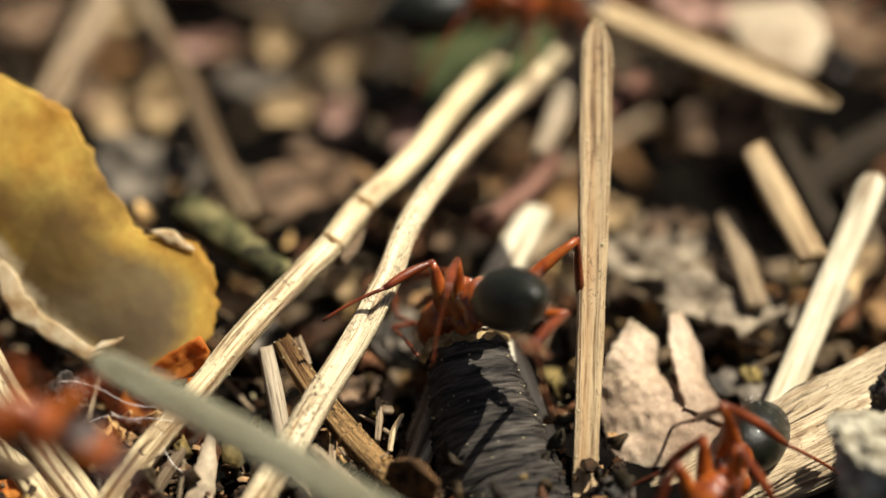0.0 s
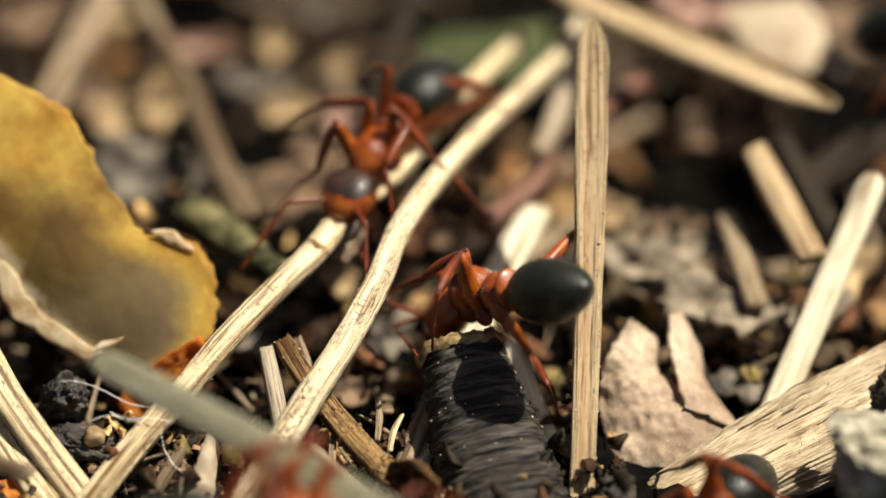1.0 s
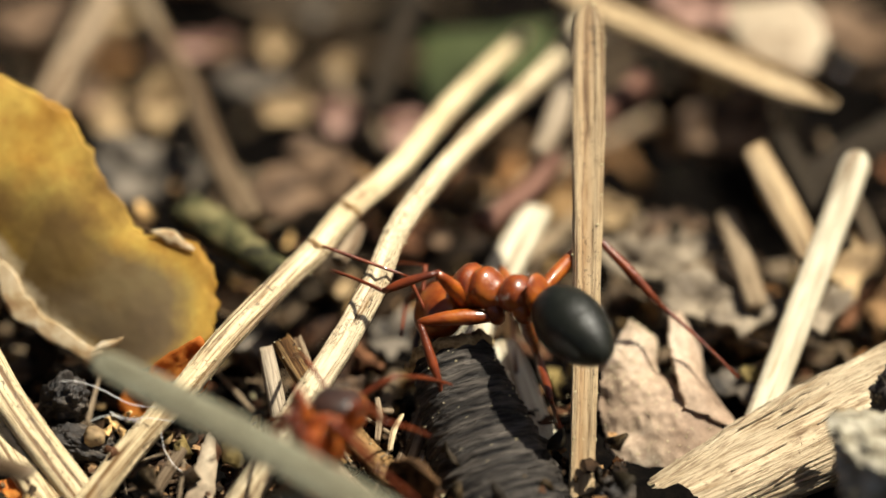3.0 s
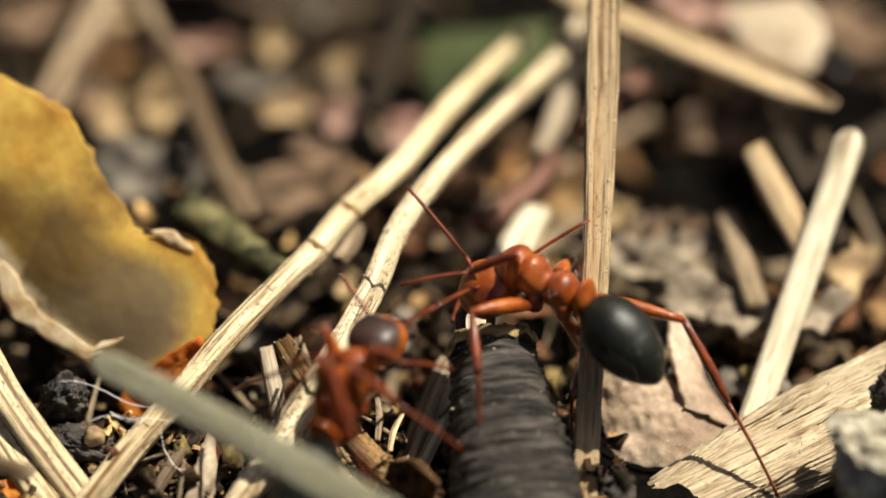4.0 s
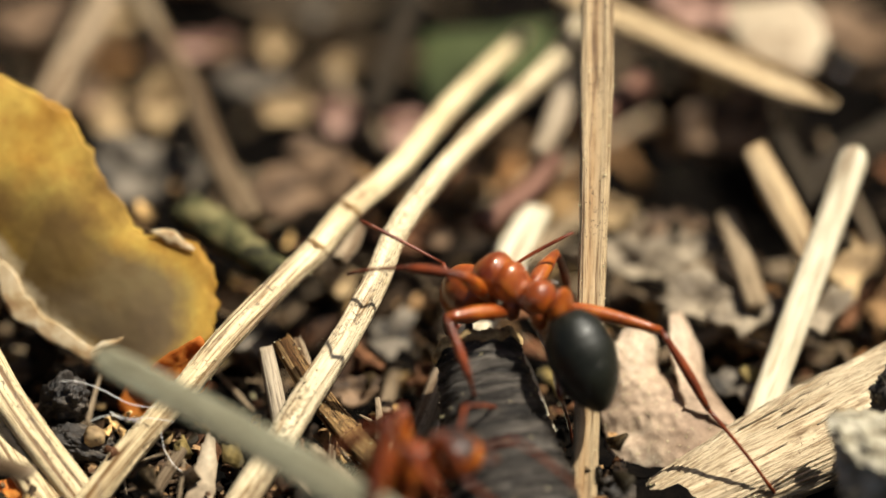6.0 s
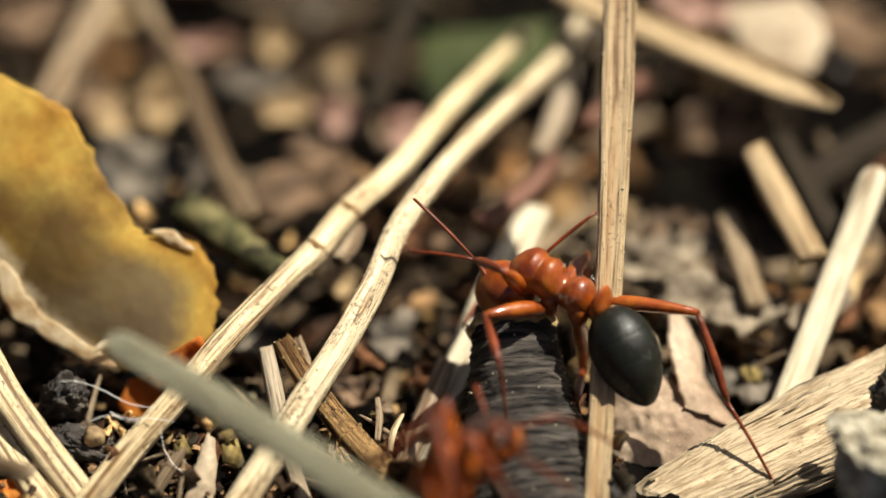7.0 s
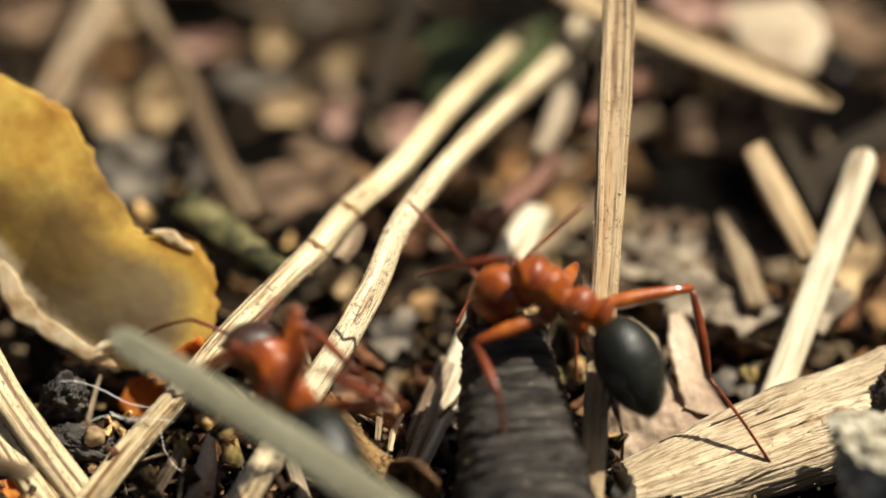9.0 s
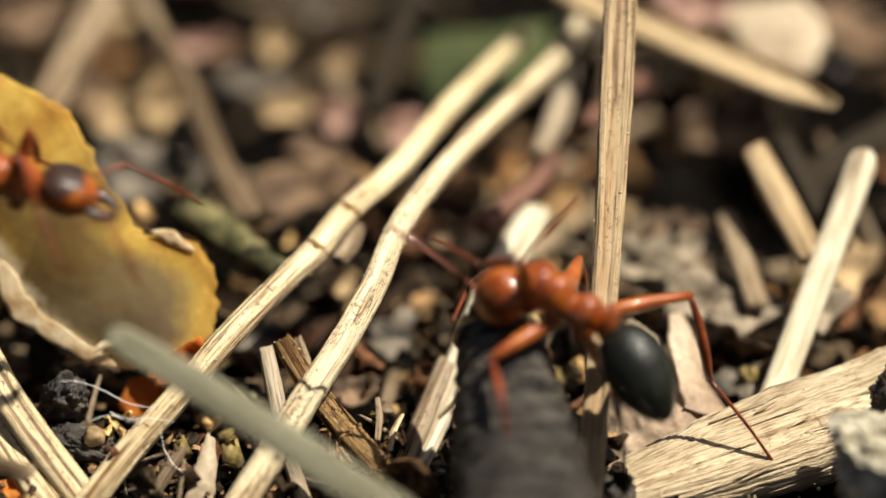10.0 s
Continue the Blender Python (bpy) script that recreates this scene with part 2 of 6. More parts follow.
LEAF_BROWN = leafy("crumpled_brown_leaf", [(0.32, (0.16, 0.115, 0.075)), (0.47, (0.40, 0.305, 0.205)), (0.72, (0.58, 0.48, 0.34))], 500, 0.2)
LEAF_CRUMPLED = leafy("crumpled_tan_leaf", [(0.33, (0.34, 0.235, 0.16)), (0.5, (0.54, 0.40, 0.28)), (0.68, (0.68, 0.55, 0.41))], 450, 0.25, fine=4500, relief=0.35)
LEAF_ORANGE = leafy("orange_leaf", [(0.3, (0.58, 0.17, 0.03)), (0.7, (0.88, 0.36, 0.07))], 600, 0.55)
LEAF_GREEN = leafy("green_leaf", [(0.32, (0.010, 0.014, 0.006)), (0.66, (0.072, 0.085, 0.033))], 500, 0.15)
MOSS = mottled("mossy_bark", [(0.38, (0.012, 0.011, 0.006)), (0.52, (0.06, 0.057, 0.02)), (0.66, (0.24, 0.20, 0.09))], 1500, 5000)
LEAF_TAN = leafy("tan_leaf_scrap", [(0.38, (0.15, 0.095, 0.048)), (0.6, (0.54, 0.38, 0.20))], 500, 0.2)
LEAF_GREY = leafy("grey_leaf_scrap", [(0.40, (0.018, 0.015, 0.012)), (0.62, (0.20, 0.165, 0.125))], 900, 0.1)
LEAF_BEIGE = leafy("beige_leaf_scrap", [(0.38, (0.12, 0.092, 0.064)), (0.6, (0.33, 0.265, 0.185))], 600, 0.15)
LEAF_RUST = leafy("rusty_leaf_scrap", [(0.38, (0.025, 0.014, 0.008)), (0.60, (0.26, 0.165, 0.098))], 900, 0.15)
LEAF_PINK = leafy("pinkish_leaf_scrap", [(0.4, (0.14, 0.07, 0.05)), (0.62, (0.56, 0.35, 0.27))], 500, 0.2)
GRIT = mottled("pale_grit", [(0.3, (0.40, 0.33, 0.16)), (0.7, (0.75, 0.66, 0.42))], 9000, 20000, 0.5)
FIBRE, _nt, _b = material("white_fibre", 0.5, 0.4)
_b.inputs["Base Color"].default_value = (0.75, 0.72, 0.68, 1)
ANT_RED = chitin("ant_red", [(0.3, (0.10, 0.014, 0.002)), (0.5, (0.24, 0.050, 0.005)), (0.7, (0.35, 0.095, 0.009))], 0.36, 0.6, 0.2)
ANT_LEG = chitin("ant_leg", [(0.3, (0.055, 0.010, 0.004)), (0.7, (0.20, 0.040, 0.010))], 0.32, 0.35)
ANT_DARK = chitin("ant_dark_crown", [(0.3, (0.014, 0.009, 0.007)), (0.7, (0.05, 0.022, 0.014))], 0.42, 0.15)
ANT_BLACK = chitin("ant_black", [(0.3, (0.003, 0.0034, 0.002)), (0.7, (0.009, 0.0098, 0.0052))], 0.42, 0.04, 0.0, 0.02)
ANT_EYE = chitin("ant_eye", [(0.3, (0.003, 0.003, 0.003)), (0.7, (0.01, 0.01, 0.01))], 0.15, 0.8)


# ---- mesh helpers, in millimetres ----
def mm(p):
    return Vector(p) * MM


def finish(bm, name, mat, parent=None, smooth=True, at=None):
    me = bpy.data.meshes.new(name)
    bmesh.ops.recalc_face_normals(bm, faces=bm.faces[:])
    bm.to_mesh(me)
    bm.free()
    me.materials.append(mat)
    if smooth:
        me.shade_smooth()
    ob = new(name, me)
    if parent:
        ob.parent = parent
    if at is not None:
        ob.location = at
    return ob


def part(name, bm, mat, parent, label=""):
    return tagged(finish(bm, name, mat, parent), label)


def spline(pts, per=6):
    """A smooth line through the points."""
    p = [Vector(q) for q in pts]
    if len(p) == 2:
        return [p[0].lerp(p[1], i / per) for i in range(per + 1)]
    out = []
    for i in range(len(p) - 1):
        a, b, c, d = p[max(i - 1, 0)], p[i], p[i + 1], p[min(i + 2, len(p) - 1)]
        for k in range(per):
            t = k / per
            out.append(0.5 * (2 * b + (c - a) * t + (2 * a - 5 * b + 4 * c - d) * t * t + (3 * b - a - 3 * c + d) * t ** 3))
    return out + [p[-1]]


def at_length(values, f):
    x = f * (len(values) - 1)
    i = min(int(x), len(values) - 2)
    return values[i] + (values[i + 1] - values[i]) * (x - i) if len(values) > 1 else values[0]


def sweep(bm, line, widths, thicks, hint=(0, -0.5, 1), sides=12, groove=0.0, channel=0.25, fibre=0.0, fine=6.0, rough=0.0, square=0.75, seed=0.0, blunt=0.0, ragged=0.0):
    """A stalk along the line: flat oval section with a groove, fibres along it and rough skin."""
    uv = bm.loops.layers.uv.verify()
    hint, rings, run = Vector(hint), [], 0.0
    n = len(line)
    total = sum((b - a).length for a, b in zip(line, line[1:]))
    for i, p in enumerate(line):
        if i:
            run += (p - line[i - 1]).length
        t = (line[min(i + 1, n - 1)] - line[max(i - 1, 0)]).normalized()
        side = t.cross(hint).normalized()
        up = side.cross(t)
        f = i / (n - 1)
        w, h = at_length(widths, f) / 2, at_length(thicks, f) / 2
        if blunt and total - run < blunt:
            k = 0.04 + 0.96 * math.sqrt(max(0.0, 1 - (1 - (total - run) / blunt) ** 2))
            w, h = w * k, h * k
        ring = []
        for k in range(sides):
            a = 2 * math.pi * k / sides
            c, s = math.cos(a), math.sin(a)
            x, y = math.copysign(abs(c) ** square, c), math.copysign(abs(s) ** square, s)
            if groove:
                y *= 1 - groove * math.exp(-(x / channel) ** 2)
            r = 1.0
            if fibre:
                r += fibre * noise.noise((c * fine + seed, s * fine, run * 0.35 + seed))
            if rough:
                r += rough * noise.noise((c * 2.5 + seed, s * 2.5, run * 2.2))
            q = p + side * (x * w * r) + up * (y * h * r)
            if ragged and i in (0, n - 1):
                q += t * (ragged * w * (noise.noise((c * 2.5 + seed, s * 2.5, i)) + 0.8 * noise.noise((c * 7, s * 7 + seed, i))) * 2)
            ring.append(bm.verts.new(q * MM))
        rings.append((ring, run))
    for (a, va), (b, vb) in zip(rings, rings[1:]):
        for k in range(sides):
            j = (k + 1) % sides
            fc = bm.faces.new((a[k], a[j], b[j], b[k]))
            span = math.pi * max(widths) * 0.6
            for lp, q in zip(fc.loops, ((k, va), (k + 1, va), (k + 1, vb), (k, vb))):
                lp[uv].uv = (q[0] / sides * span + seed, q[1] + seed * 3)
    for ring, sign in ((rings[0][0], -1), (rings[-1][0], 1)):
        fc = bm.faces.new(ring if sign > 0 else ring[::-1])
        for lp in fc.loops:
            lp[uv].uv = (seed, seed)
    return bm


def stalk(name, pts, widths, thicks, mat, label, category, parent=None, group="", **opts):
    """A stalk lying in the place; its origin is its first point."""
    o = Vector(pts[0])
    opts.setdefault("ragged", 0.3)
    bm = sweep(bmesh.new(), [p - o for p in spline(pts, opts.pop("per", 8))], widths, thicks, **opts)
    return tagged(finish(bm, name, mat, None, at=o * MM), label, category, group)


def rod(name, length, bend, widths, thicks, mat, label, category, **opts):
    """A stalk along its own z, to be placed by its two ends; bend is its sag on the way."""
    steps = [length * i / 40 for i in range(37)] + [length * (0.9 + 0.1 * math.sin(i * math.pi / 24)) for i in range(1, 13)]
    line = [Vector((bend * math.sin(math.pi * z / length), 0, z)) for z in steps]
    bm = sweep(bmesh.new(), line, widths, thicks, hint=(0, -1, 0), **opts)
    return tagged(finish(bm, name, mat), label, category)


def ends(root, tip, face=(0, -0.6, 0.8)):
    """The pose of a rod whose root and tip are given, its face turned towards face."""
    z = (Vector(tip) - Vector(root)).normalized()
    x = Vector(face).cross(z).normalized() * -1
    y = z.cross(x)
    m = Matrix((x, y, z)).transposed().to_4x4()
    return Matrix.Translation(mm(root)) @ m


def hang(tip, low, length, face=(0, -0.6, 0.8)):
    """The pose of a rod of that length whose tip is given, and a point lower down on it."""
    z = (Vector(tip) - Vector(low)).normalized()
    return ends(Vector(tip) - z * length, tip, face)


def nudged(ob, far, shift):
    """The pose of a lying stalk whose near end is shifted while its far end stays."""
    o = ob.location / MM
    a, b = Vector(far) - o, Vector(far) - o - Vector(shift)
    return Matrix.Translation((o + Vector(shift)) * MM) @ a.rotation_difference(b).to_matrix().to_4x4()


def sheet(name, left, right, mat, label, category, n=40, m=24, bulge=0.0, thick=0.15, jag=0.1, crumple=0.1, seed=0.0, toward=(0, -1, 0.6), fine=1.0):
    """A thin leaf between two edge lines, with ragged rim, bulge and crumples, closed to a solid."""
    la, ra = spline(left, 12), spline(right, 12)
    o = Vector(left[0])
    bm = bmesh.new()
    out = Vector(toward).normalized()
    grid = []
    for i in range(n + 1):
        f = i / n
        a, b = at_length(la, f), at_length(ra, f)
        row = []
        for j in range(m + 1):
            g = j / m
            e = jag * (noise.noise((f * 14 + seed, g * 9, 1.7)) + 0.7 * noise.noise((f * 37, g * 31, seed)))
            g2 = g + e * (abs(2 * g - 1) ** 6)
            p = a.lerp(b, g2)
            lift = bulge * math.sin(math.pi * g) * math.sin(math.pi * (0.15 + 0.7 * f))
            u = p + Vector((seed * 3.1, 0, 0))
            c = crumple * (noise.noise(u * 0.5) + fine * (0.5 * noise.noise(u * 1.5) + 0.25 * noise.noise(u * 4.2)))
            p = p + out * (lift + c * 2)
            if i in (0, n):
                p += (b - a).cross(out).normalized() * jag * 2 * noise.noise((g * 17, seed, 4.1))
            row.append(p - o)
        grid.append(row)
    uv = bm.loops.layers.uv.verify()
    front = [[bm.verts.new(p * MM) for p in row] for row in grid]
    back = [[bm.verts.new((p - out * thick) * MM) for p in row] for row in grid]
    for i in range(n):
        for j in range(m):
            bm.faces.new((front[i][j], front[i + 1][j], front[i + 1][j + 1], front[i][j + 1]))
            bm.faces.new((back[i][j], back[i][j + 1], back[i + 1][j + 1], back[i + 1][j]))
    rim = [(i, 0) for i in range(n)] + [(n, j) for j in range(m)] + [(i, m) for i in range(n, 0, -1)] + [(0, j) for j in range(m, 0, -1)]
    for (i, j), (k, l) in zip(rim, rim[1:] + rim[:1]):
        bm.faces.new((front[i][j], back[i][j], back[k][l], front[k][l]))
    spot = {v: (j / m, i / n) for rows in (front, back) for i, row in enumerate(rows) for j, v in enumerate(row)}
    for fc in bm.faces:
        for lp in fc.loops:
            lp[uv].uv = spot[lp.vert]
    return tagged(finish(bm, name, mat, None, at=o * MM), label, category)


def grit(ob, count, size, mat, seed, label="pale dust grains"):
    """Tiny grains that cling to a thing."""
    rnd, bm, me = random.Random(seed), bmesh.new(), ob.data
    for _ in range(count):
        v = me.vertices[rnd.randrange(len(me.vertices))]
        r = size * rnd.uniform(0.4, 1.0) * MM
        c = v.co + v.normal * r * 0.3
        pts = [bm.verts.new(c + Vector(d) * r * rnd.uniform(0.7, 1.2)) for d in ((1, 0, 0), (0, 1, 0), (-1, 0, 0), (0, -1, 0), (0, 0, 1), (0, 0, -1))]
        for i in range(4):
            bm.faces.new((pts[i], pts[(i + 1) % 4], pts[4]))
            bm.faces.new((pts[(i + 1) % 4], pts[i], pts[5]))
    return tagged(part("grit", bm, mat, ob, label), kind="stuff")


def lump(name, centre, size, mat, label, category, rough=0.35, freq=1.2, turn=(0, 0, 0), seed=0.0, sub=4, group=""):
    """A broken, uneven chunk."""
    bm = bmesh.new()
    bmesh.ops.create_icosphere(bm, subdivisions=sub, radius=1)
    for v in bm.verts:
        p = v.co.copy()
        k = 1 + rough * (noise.noise(p * freq + Vector((seed, 0, 0))) + 0.5 * noise.noise(p * freq * 2.7 + Vector((0, seed, 0))) + 0.25 * noise.noise(p * freq * 7))
        q = Vector((math.copysign(abs(p.x) ** 0.8, p.x) * size[0], math.copysign(abs(p.y) ** 0.8, p.y) * size[1], math.copysign(abs(p.z) ** 0.8, p.z) * size[2])) * k
        v.co = Euler([radians(a) for a in turn]).to_matrix() @ q * MM
    return tagged(finish(bm, name, mat, None, at=mm(centre)), label, category, group)


# ---- the ground: one sheet, dense in the middle ----
GROUND = -1.2


def ground_height(x, y):
    far = min(1.0, 60.0 / (1.0 + math.hypot(x, y)))
    h = 0.75 * noise.noise((x * 0.16, y * 0.16, 3.0)) + 0.45 * noise.noise((x * 0.45, y * 0.45, 8.0)) + 0.22 * noise.noise((x * 1.3, y * 1.3, 1.0))
    hollow = 3.4 * math.exp(-((x - 8.4) / 4.8) ** 2 - ((y - 6.2) / 5.2) ** 2)
    hollow += 3.6 * math.exp(-((x + 3.3) / 4.2) ** 2 - ((y - 12.5) / 4.0) ** 2)
    drop = 1.0 + 1.0 * math.tanh((y - 1.5) * 0.5)
    return GROUND - 0.5 + h * far - hollow - drop


def build_ground():
    half = [i * 0.4 for i in range(0, 91)]
    while half[-1] < 40000:
        half.append(half[-1] * 1.25)
    axis = [-v for v in half[:0:-1]] + half
    n = len(axis)
    verts = [(x * MM, y * MM, ground_height(x, y) * MM) for y in axis for x in axis]
    faces = [(j * n + i, j * n + i + 1, j * n + n + i + 1, j * n + n + i) for j in range(n - 1) for i in range(n - 1)]
    me = bpy.data.meshes.new("ground")
    me.from_pydata(verts, [], faces)
    me.materials.append(SOIL_SHADED)
    me.shade_smooth()
    tagged(new("ground", me), "crumbly forest soil under the litter, gap shade put into its dark colour", "ground", kind="structure")


build_ground()


# ---- loose litter that nobody could count ----
def kept_clear(x, y):
    """Ground kept free for the crumpled leaf and the wood chip."""
    return 3.4 < x < 13.0 and -10.5 < y < -4.5


def scatter(name, label, count, seed, maker, mat, smooth=True):
    rnd = random.Random(seed)
    bm = bmesh.new()
    for k in range(count):
        x, y = rnd.uniform(-24, 24), rnd.uniform(-16, 34)
        coarse = name in ("flake_litter", "needle_litter", "splinter_litter")
        if kept_clear(x, y) and (coarse or x > 4.7) or (y > 1.0 and rnd.random() < (0.6 if coarse or name == "strip_litter" else 0.85)):
            continue
        if y > 7.0 and rnd.random() < 0.5:
            continue
        if name == "needle_litter" and -10.0 < x < -2.0 and y < -5.0:
            continue
        if name == "flake_litter" and x < -7.0 and y < -5.0:
            continue
        if coarse and -0.6 < x < 3.4 and -10.5 < y < -4.5:
            continue
        if ((x + 3.3) / 4.4) ** 2 + ((y - 12.0) / 4.2) ** 2 < rnd.uniform(0.4, 1.2):
            continue
        if ((x - 8.2) / 4.8) ** 2 + ((y - 5.2) / 4.6) ** 2 < rnd.uniform(0.3, 1.2):
            continue
        maker(bm, rnd, x, y, ground_height(x, y) + (rnd.choice((0.0, 0.3, 1.4, 2.2)) if y > 0.0 else 0.0))
    return tagged(finish(bm, name, mat, None, smooth), label, "litter", kind="stuff")


def loose_needle(bm, rnd, x, y, z):
    a, pitch, length = rnd.uniform(0, 2 * math.pi), rnd.uniform(-0.25, 0.45), rnd.uniform(2.0, 7.0)
    d = Vector((math.cos(a) * math.cos(pitch), math.sin(a) * math.cos(pitch), math.sin(pitch)))
    p = Vector((x, y, z + rnd.uniform(0.0, 0.7)))
    q = p + d * length
    if kept_clear(q.x, q.y) or kept_clear((p.x + q.x) / 2, (p.y + q.y) / 2):
        return
    bend = Vector((rnd.uniform(-.4, .4), rnd.uniform(-.4, .4), rnd.uniform(-.2, .3)))
    w = rnd.uniform(0.2, 0.6)
    sweep(bm, spline([p, p + d * length * 0.5 + bend, p + d * length], 3), [w * .9, w, w * .9], [w * .45, w * .5, w * .4], sides=9, seed=rnd.uniform(0, 50), rough=0.25, ragged=0.4)


def loose_flake(bm, rnd, x, y, z):
    a, size = rnd.uniform(0, 6.28), rnd.choice((0.25, 0.35, 0.5, 0.7, 0.9, 1.4)) * rnd.uniform(0.8, 1.2)
    turn = Euler((rnd.uniform(-1.2, 1.2), rnd.uniform(-1.2, 1.2), a)).to_matrix()
    o, long, seed = Vector((x, y, z + rnd.uniform(0.1, 1.3))), rnd.uniform(0.22, 0.75), rnd.uniform(0, 90)
    top, low = [], []
    for ring, cnt in ((1.0, 11), (0.5, 11)):
        tr, lr = [], []
        for k in range(cnt):
            t = 2 * math.pi * k / cnt
            r = size * ring * (1 + 0.55 * noise.noise((math.cos(t) * 1.6 + seed, math.sin(t) * 1.6, seed)) + 0.5 * noise.noise((math.cos(t) * 4 + seed, math.sin(t) * 4, seed)))
            q = Vector((math.cos(t) * r, math.sin(t) * r * long, 0.5 * size * noise.noise((math.cos(t) * ring * 1.2 + seed, math.sin(t) * ring * 1.2, 5))))
            tr.append(bm.verts.new((o + turn @ q) * MM))
            lr.append(bm.verts.new((o + turn @ (q - Vector((0, 0, 0.16)))) * MM))
        top.append(tr)
        low.append(lr)
    for k in range(11):
        j = (k + 1) % 11
        bm.faces.new((top[0][k], top[0][j], top[1][j], top[1][k]))
        bm.faces.new((low[0][j], low[0][k], low[1][k], low[1][j]))
        bm.faces.new((top[0][j], top[0][k], low[0][k], low[0][j]))
    bm.faces.new(top[1])
    bm.faces.new(low[1][::-1])


def ball_template():
    """Points and faces of a small round body, to be roughened."""
    bm = bmesh.new()
    bmesh.ops.create_icosphere(bm, subdivisions=2, radius=1)
    out = [v.co.copy() for v in bm.verts], [[v.index for v in f.verts] for f in bm.faces]
    bm.free()
    return out


BALL = ball_template()


def loose_crumb(bm, rnd, x, y, z, share=1.0):
    s = rnd.uniform(0.05, 0.2) if y < 1.0 else rnd.uniform(0.06, 0.24)
    sc = Vector((rnd.uniform(.5, 1.6), rnd.uniform(.5, 1.6), rnd.uniform(.4, .9))) * s * share
    o, sd = Vector((x, y, z + rnd.uniform(0, 0.6))), rnd.uniform(0, 90)
    made = []
    for c in BALL[0]:
        k = 1 + 0.9 * noise.noise(c * 1.9 + Vector((sd, 0, 0))) + 0.6 * noise.noise(c * 4.5 + Vector((0, sd, 0)))
        made.append(bm.verts.new((o + Vector((c.x * sc.x, c.y * sc.y, c.z * sc.z)) * k) * MM))
    for f in BALL[1]:
        bm.faces.new([made[i] for i in f])


scatter("needle_litter", "scattered dry needles and stalk bits on soil", 330, 3, loose_needle, STALK_DIM)
scatter("needle_litter", "scattered pale needles and splinters on soil", 70, 19, loose_needle, STRAW_GREY)


def loose_splinter(bm, rnd, x, y, z):
    a, pitch, length = rnd.uniform(0, 6.28), rnd.uniform(-0.3, 0.9), rnd.uniform(0.5, 2.2)
    d = Vector((math.cos(a) * math.cos(pitch), math.sin(a) * math.cos(pitch), math.sin(pitch)))
    p = Vector((x, y, z + rnd.uniform(0.0, 0.8)))
    w = rnd.uniform(0.04, 0.15)
    mid = p + d * length * 0.5 + Vector((rnd.uniform(-.15, .15), rnd.uniform(-.15, .15), rnd.uniform(-.1, .15)))
    sweep(bm, spline([p, mid, p + d * length], 2), [w, w, w * .4], [w * .5, w * .6, w * .2], sides=5, seed=rnd.uniform(0, 50), rough=0.3)


scatter("splinter_litter", "small splinters, fibres and husks on soil", 1300, 23, loose_splinter, STRAW_GREY)
scatter("splinter_litter", "dark small splinters and rootlets on soil", 700, 29, loose_splinter, STALK_DIM)
def loose_chaff(bm, rnd, x, y, z):
    """A small bent chip or husk scrap."""
    s, a = rnd.uniform(0.12, 0.5), rnd.uniform(0, 6.28)
    turn = Euler((rnd.uniform(-1.3, 1.3), rnd.uniform(-1.3, 1.3), a)).to_matrix()
    o, long = Vector((x, y, z + rnd.uniform(0.2, 1.3))), rnd.uniform(0.3, 0.9)
    top, low = [], []
    for k in range(7):
        t = 2 * math.pi * k / 7
        r = s * rnd.uniform(0.65, 1.2)
        q = Vector((math.cos(t) * r, math.sin(t) * r * long, 0.3 * s * math.cos(2 * t)))
        top.append(bm.verts.new((o + turn @ q) * MM))
        low.append(bm.verts.new((o + turn @ (q - Vector((0, 0, 0.08)))) * MM))
    for k in range(7):
        j = (k + 1) % 7
        bm.faces.new((top[j], top[k], low[k], low[j]))
    bm.faces.new(top)
    bm.faces.new(low[::-1])


for _k in range(2):
    scatter("chaff_litter", "small chips, chaff and husk scraps on soil", 1500, 71 + _k, loose_chaff, CHAFF)
scatter("husk_litter", "small glossy seed husks and resin grains", 900, 61, loose_crumb, GLOSSY)
scatter("flake_litter", "brown leaf and bark flakes lying on soil", 900, 5, loose_flake, CRUMB)
for _k in range(5):
    scatter("crumb_litter", "small soil crumbs and bits of bark", 1100, 11 + _k, loose_crumb, CRUMB, False)


def loose_strip(bm, rnd, x, y, z):
    """A bent strip of bark, bud scale or leaf, longer than wide."""
    if y < -3.0:
        return
    a, length, w = rnd.uniform(0, 6.28), rnd.uniform(0.9, 3.2), rnd.uniform(0.3, 0.95)
    pitch = rnd.uniform(-0.3, 0.6)
    d = Vector((math.cos(a) * math.cos(pitch), math.sin(a) * math.cos(pitch), math.sin(pitch)))
    p = Vector((x, y, z + rnd.uniform(0.2, 1.2)))
    bow = Vector((rnd.uniform(-.25, .25), rnd.uniform(-.25, .25), rnd.uniform(0.0, .4)))
    hint = (rnd.uniform(-.6, .6), rnd.uniform(-1.0, .2), 1)
    sweep(bm, spline([p, p + d * length * 0.5 + bow, p + d * length], 4), [w * .5, w, w * .9, w * .3], [0.14, 0.16, 0.1], hint=hint, sides=10, rough=0.35, seed=rnd.uniform(0, 50), square=0.9, ragged=0.5)


for _k in range(3):
    scatter("strip_litter", "strips of bark, bud scales and dead leaf on soil", 330, 81 + _k, loose_strip, STRIP)

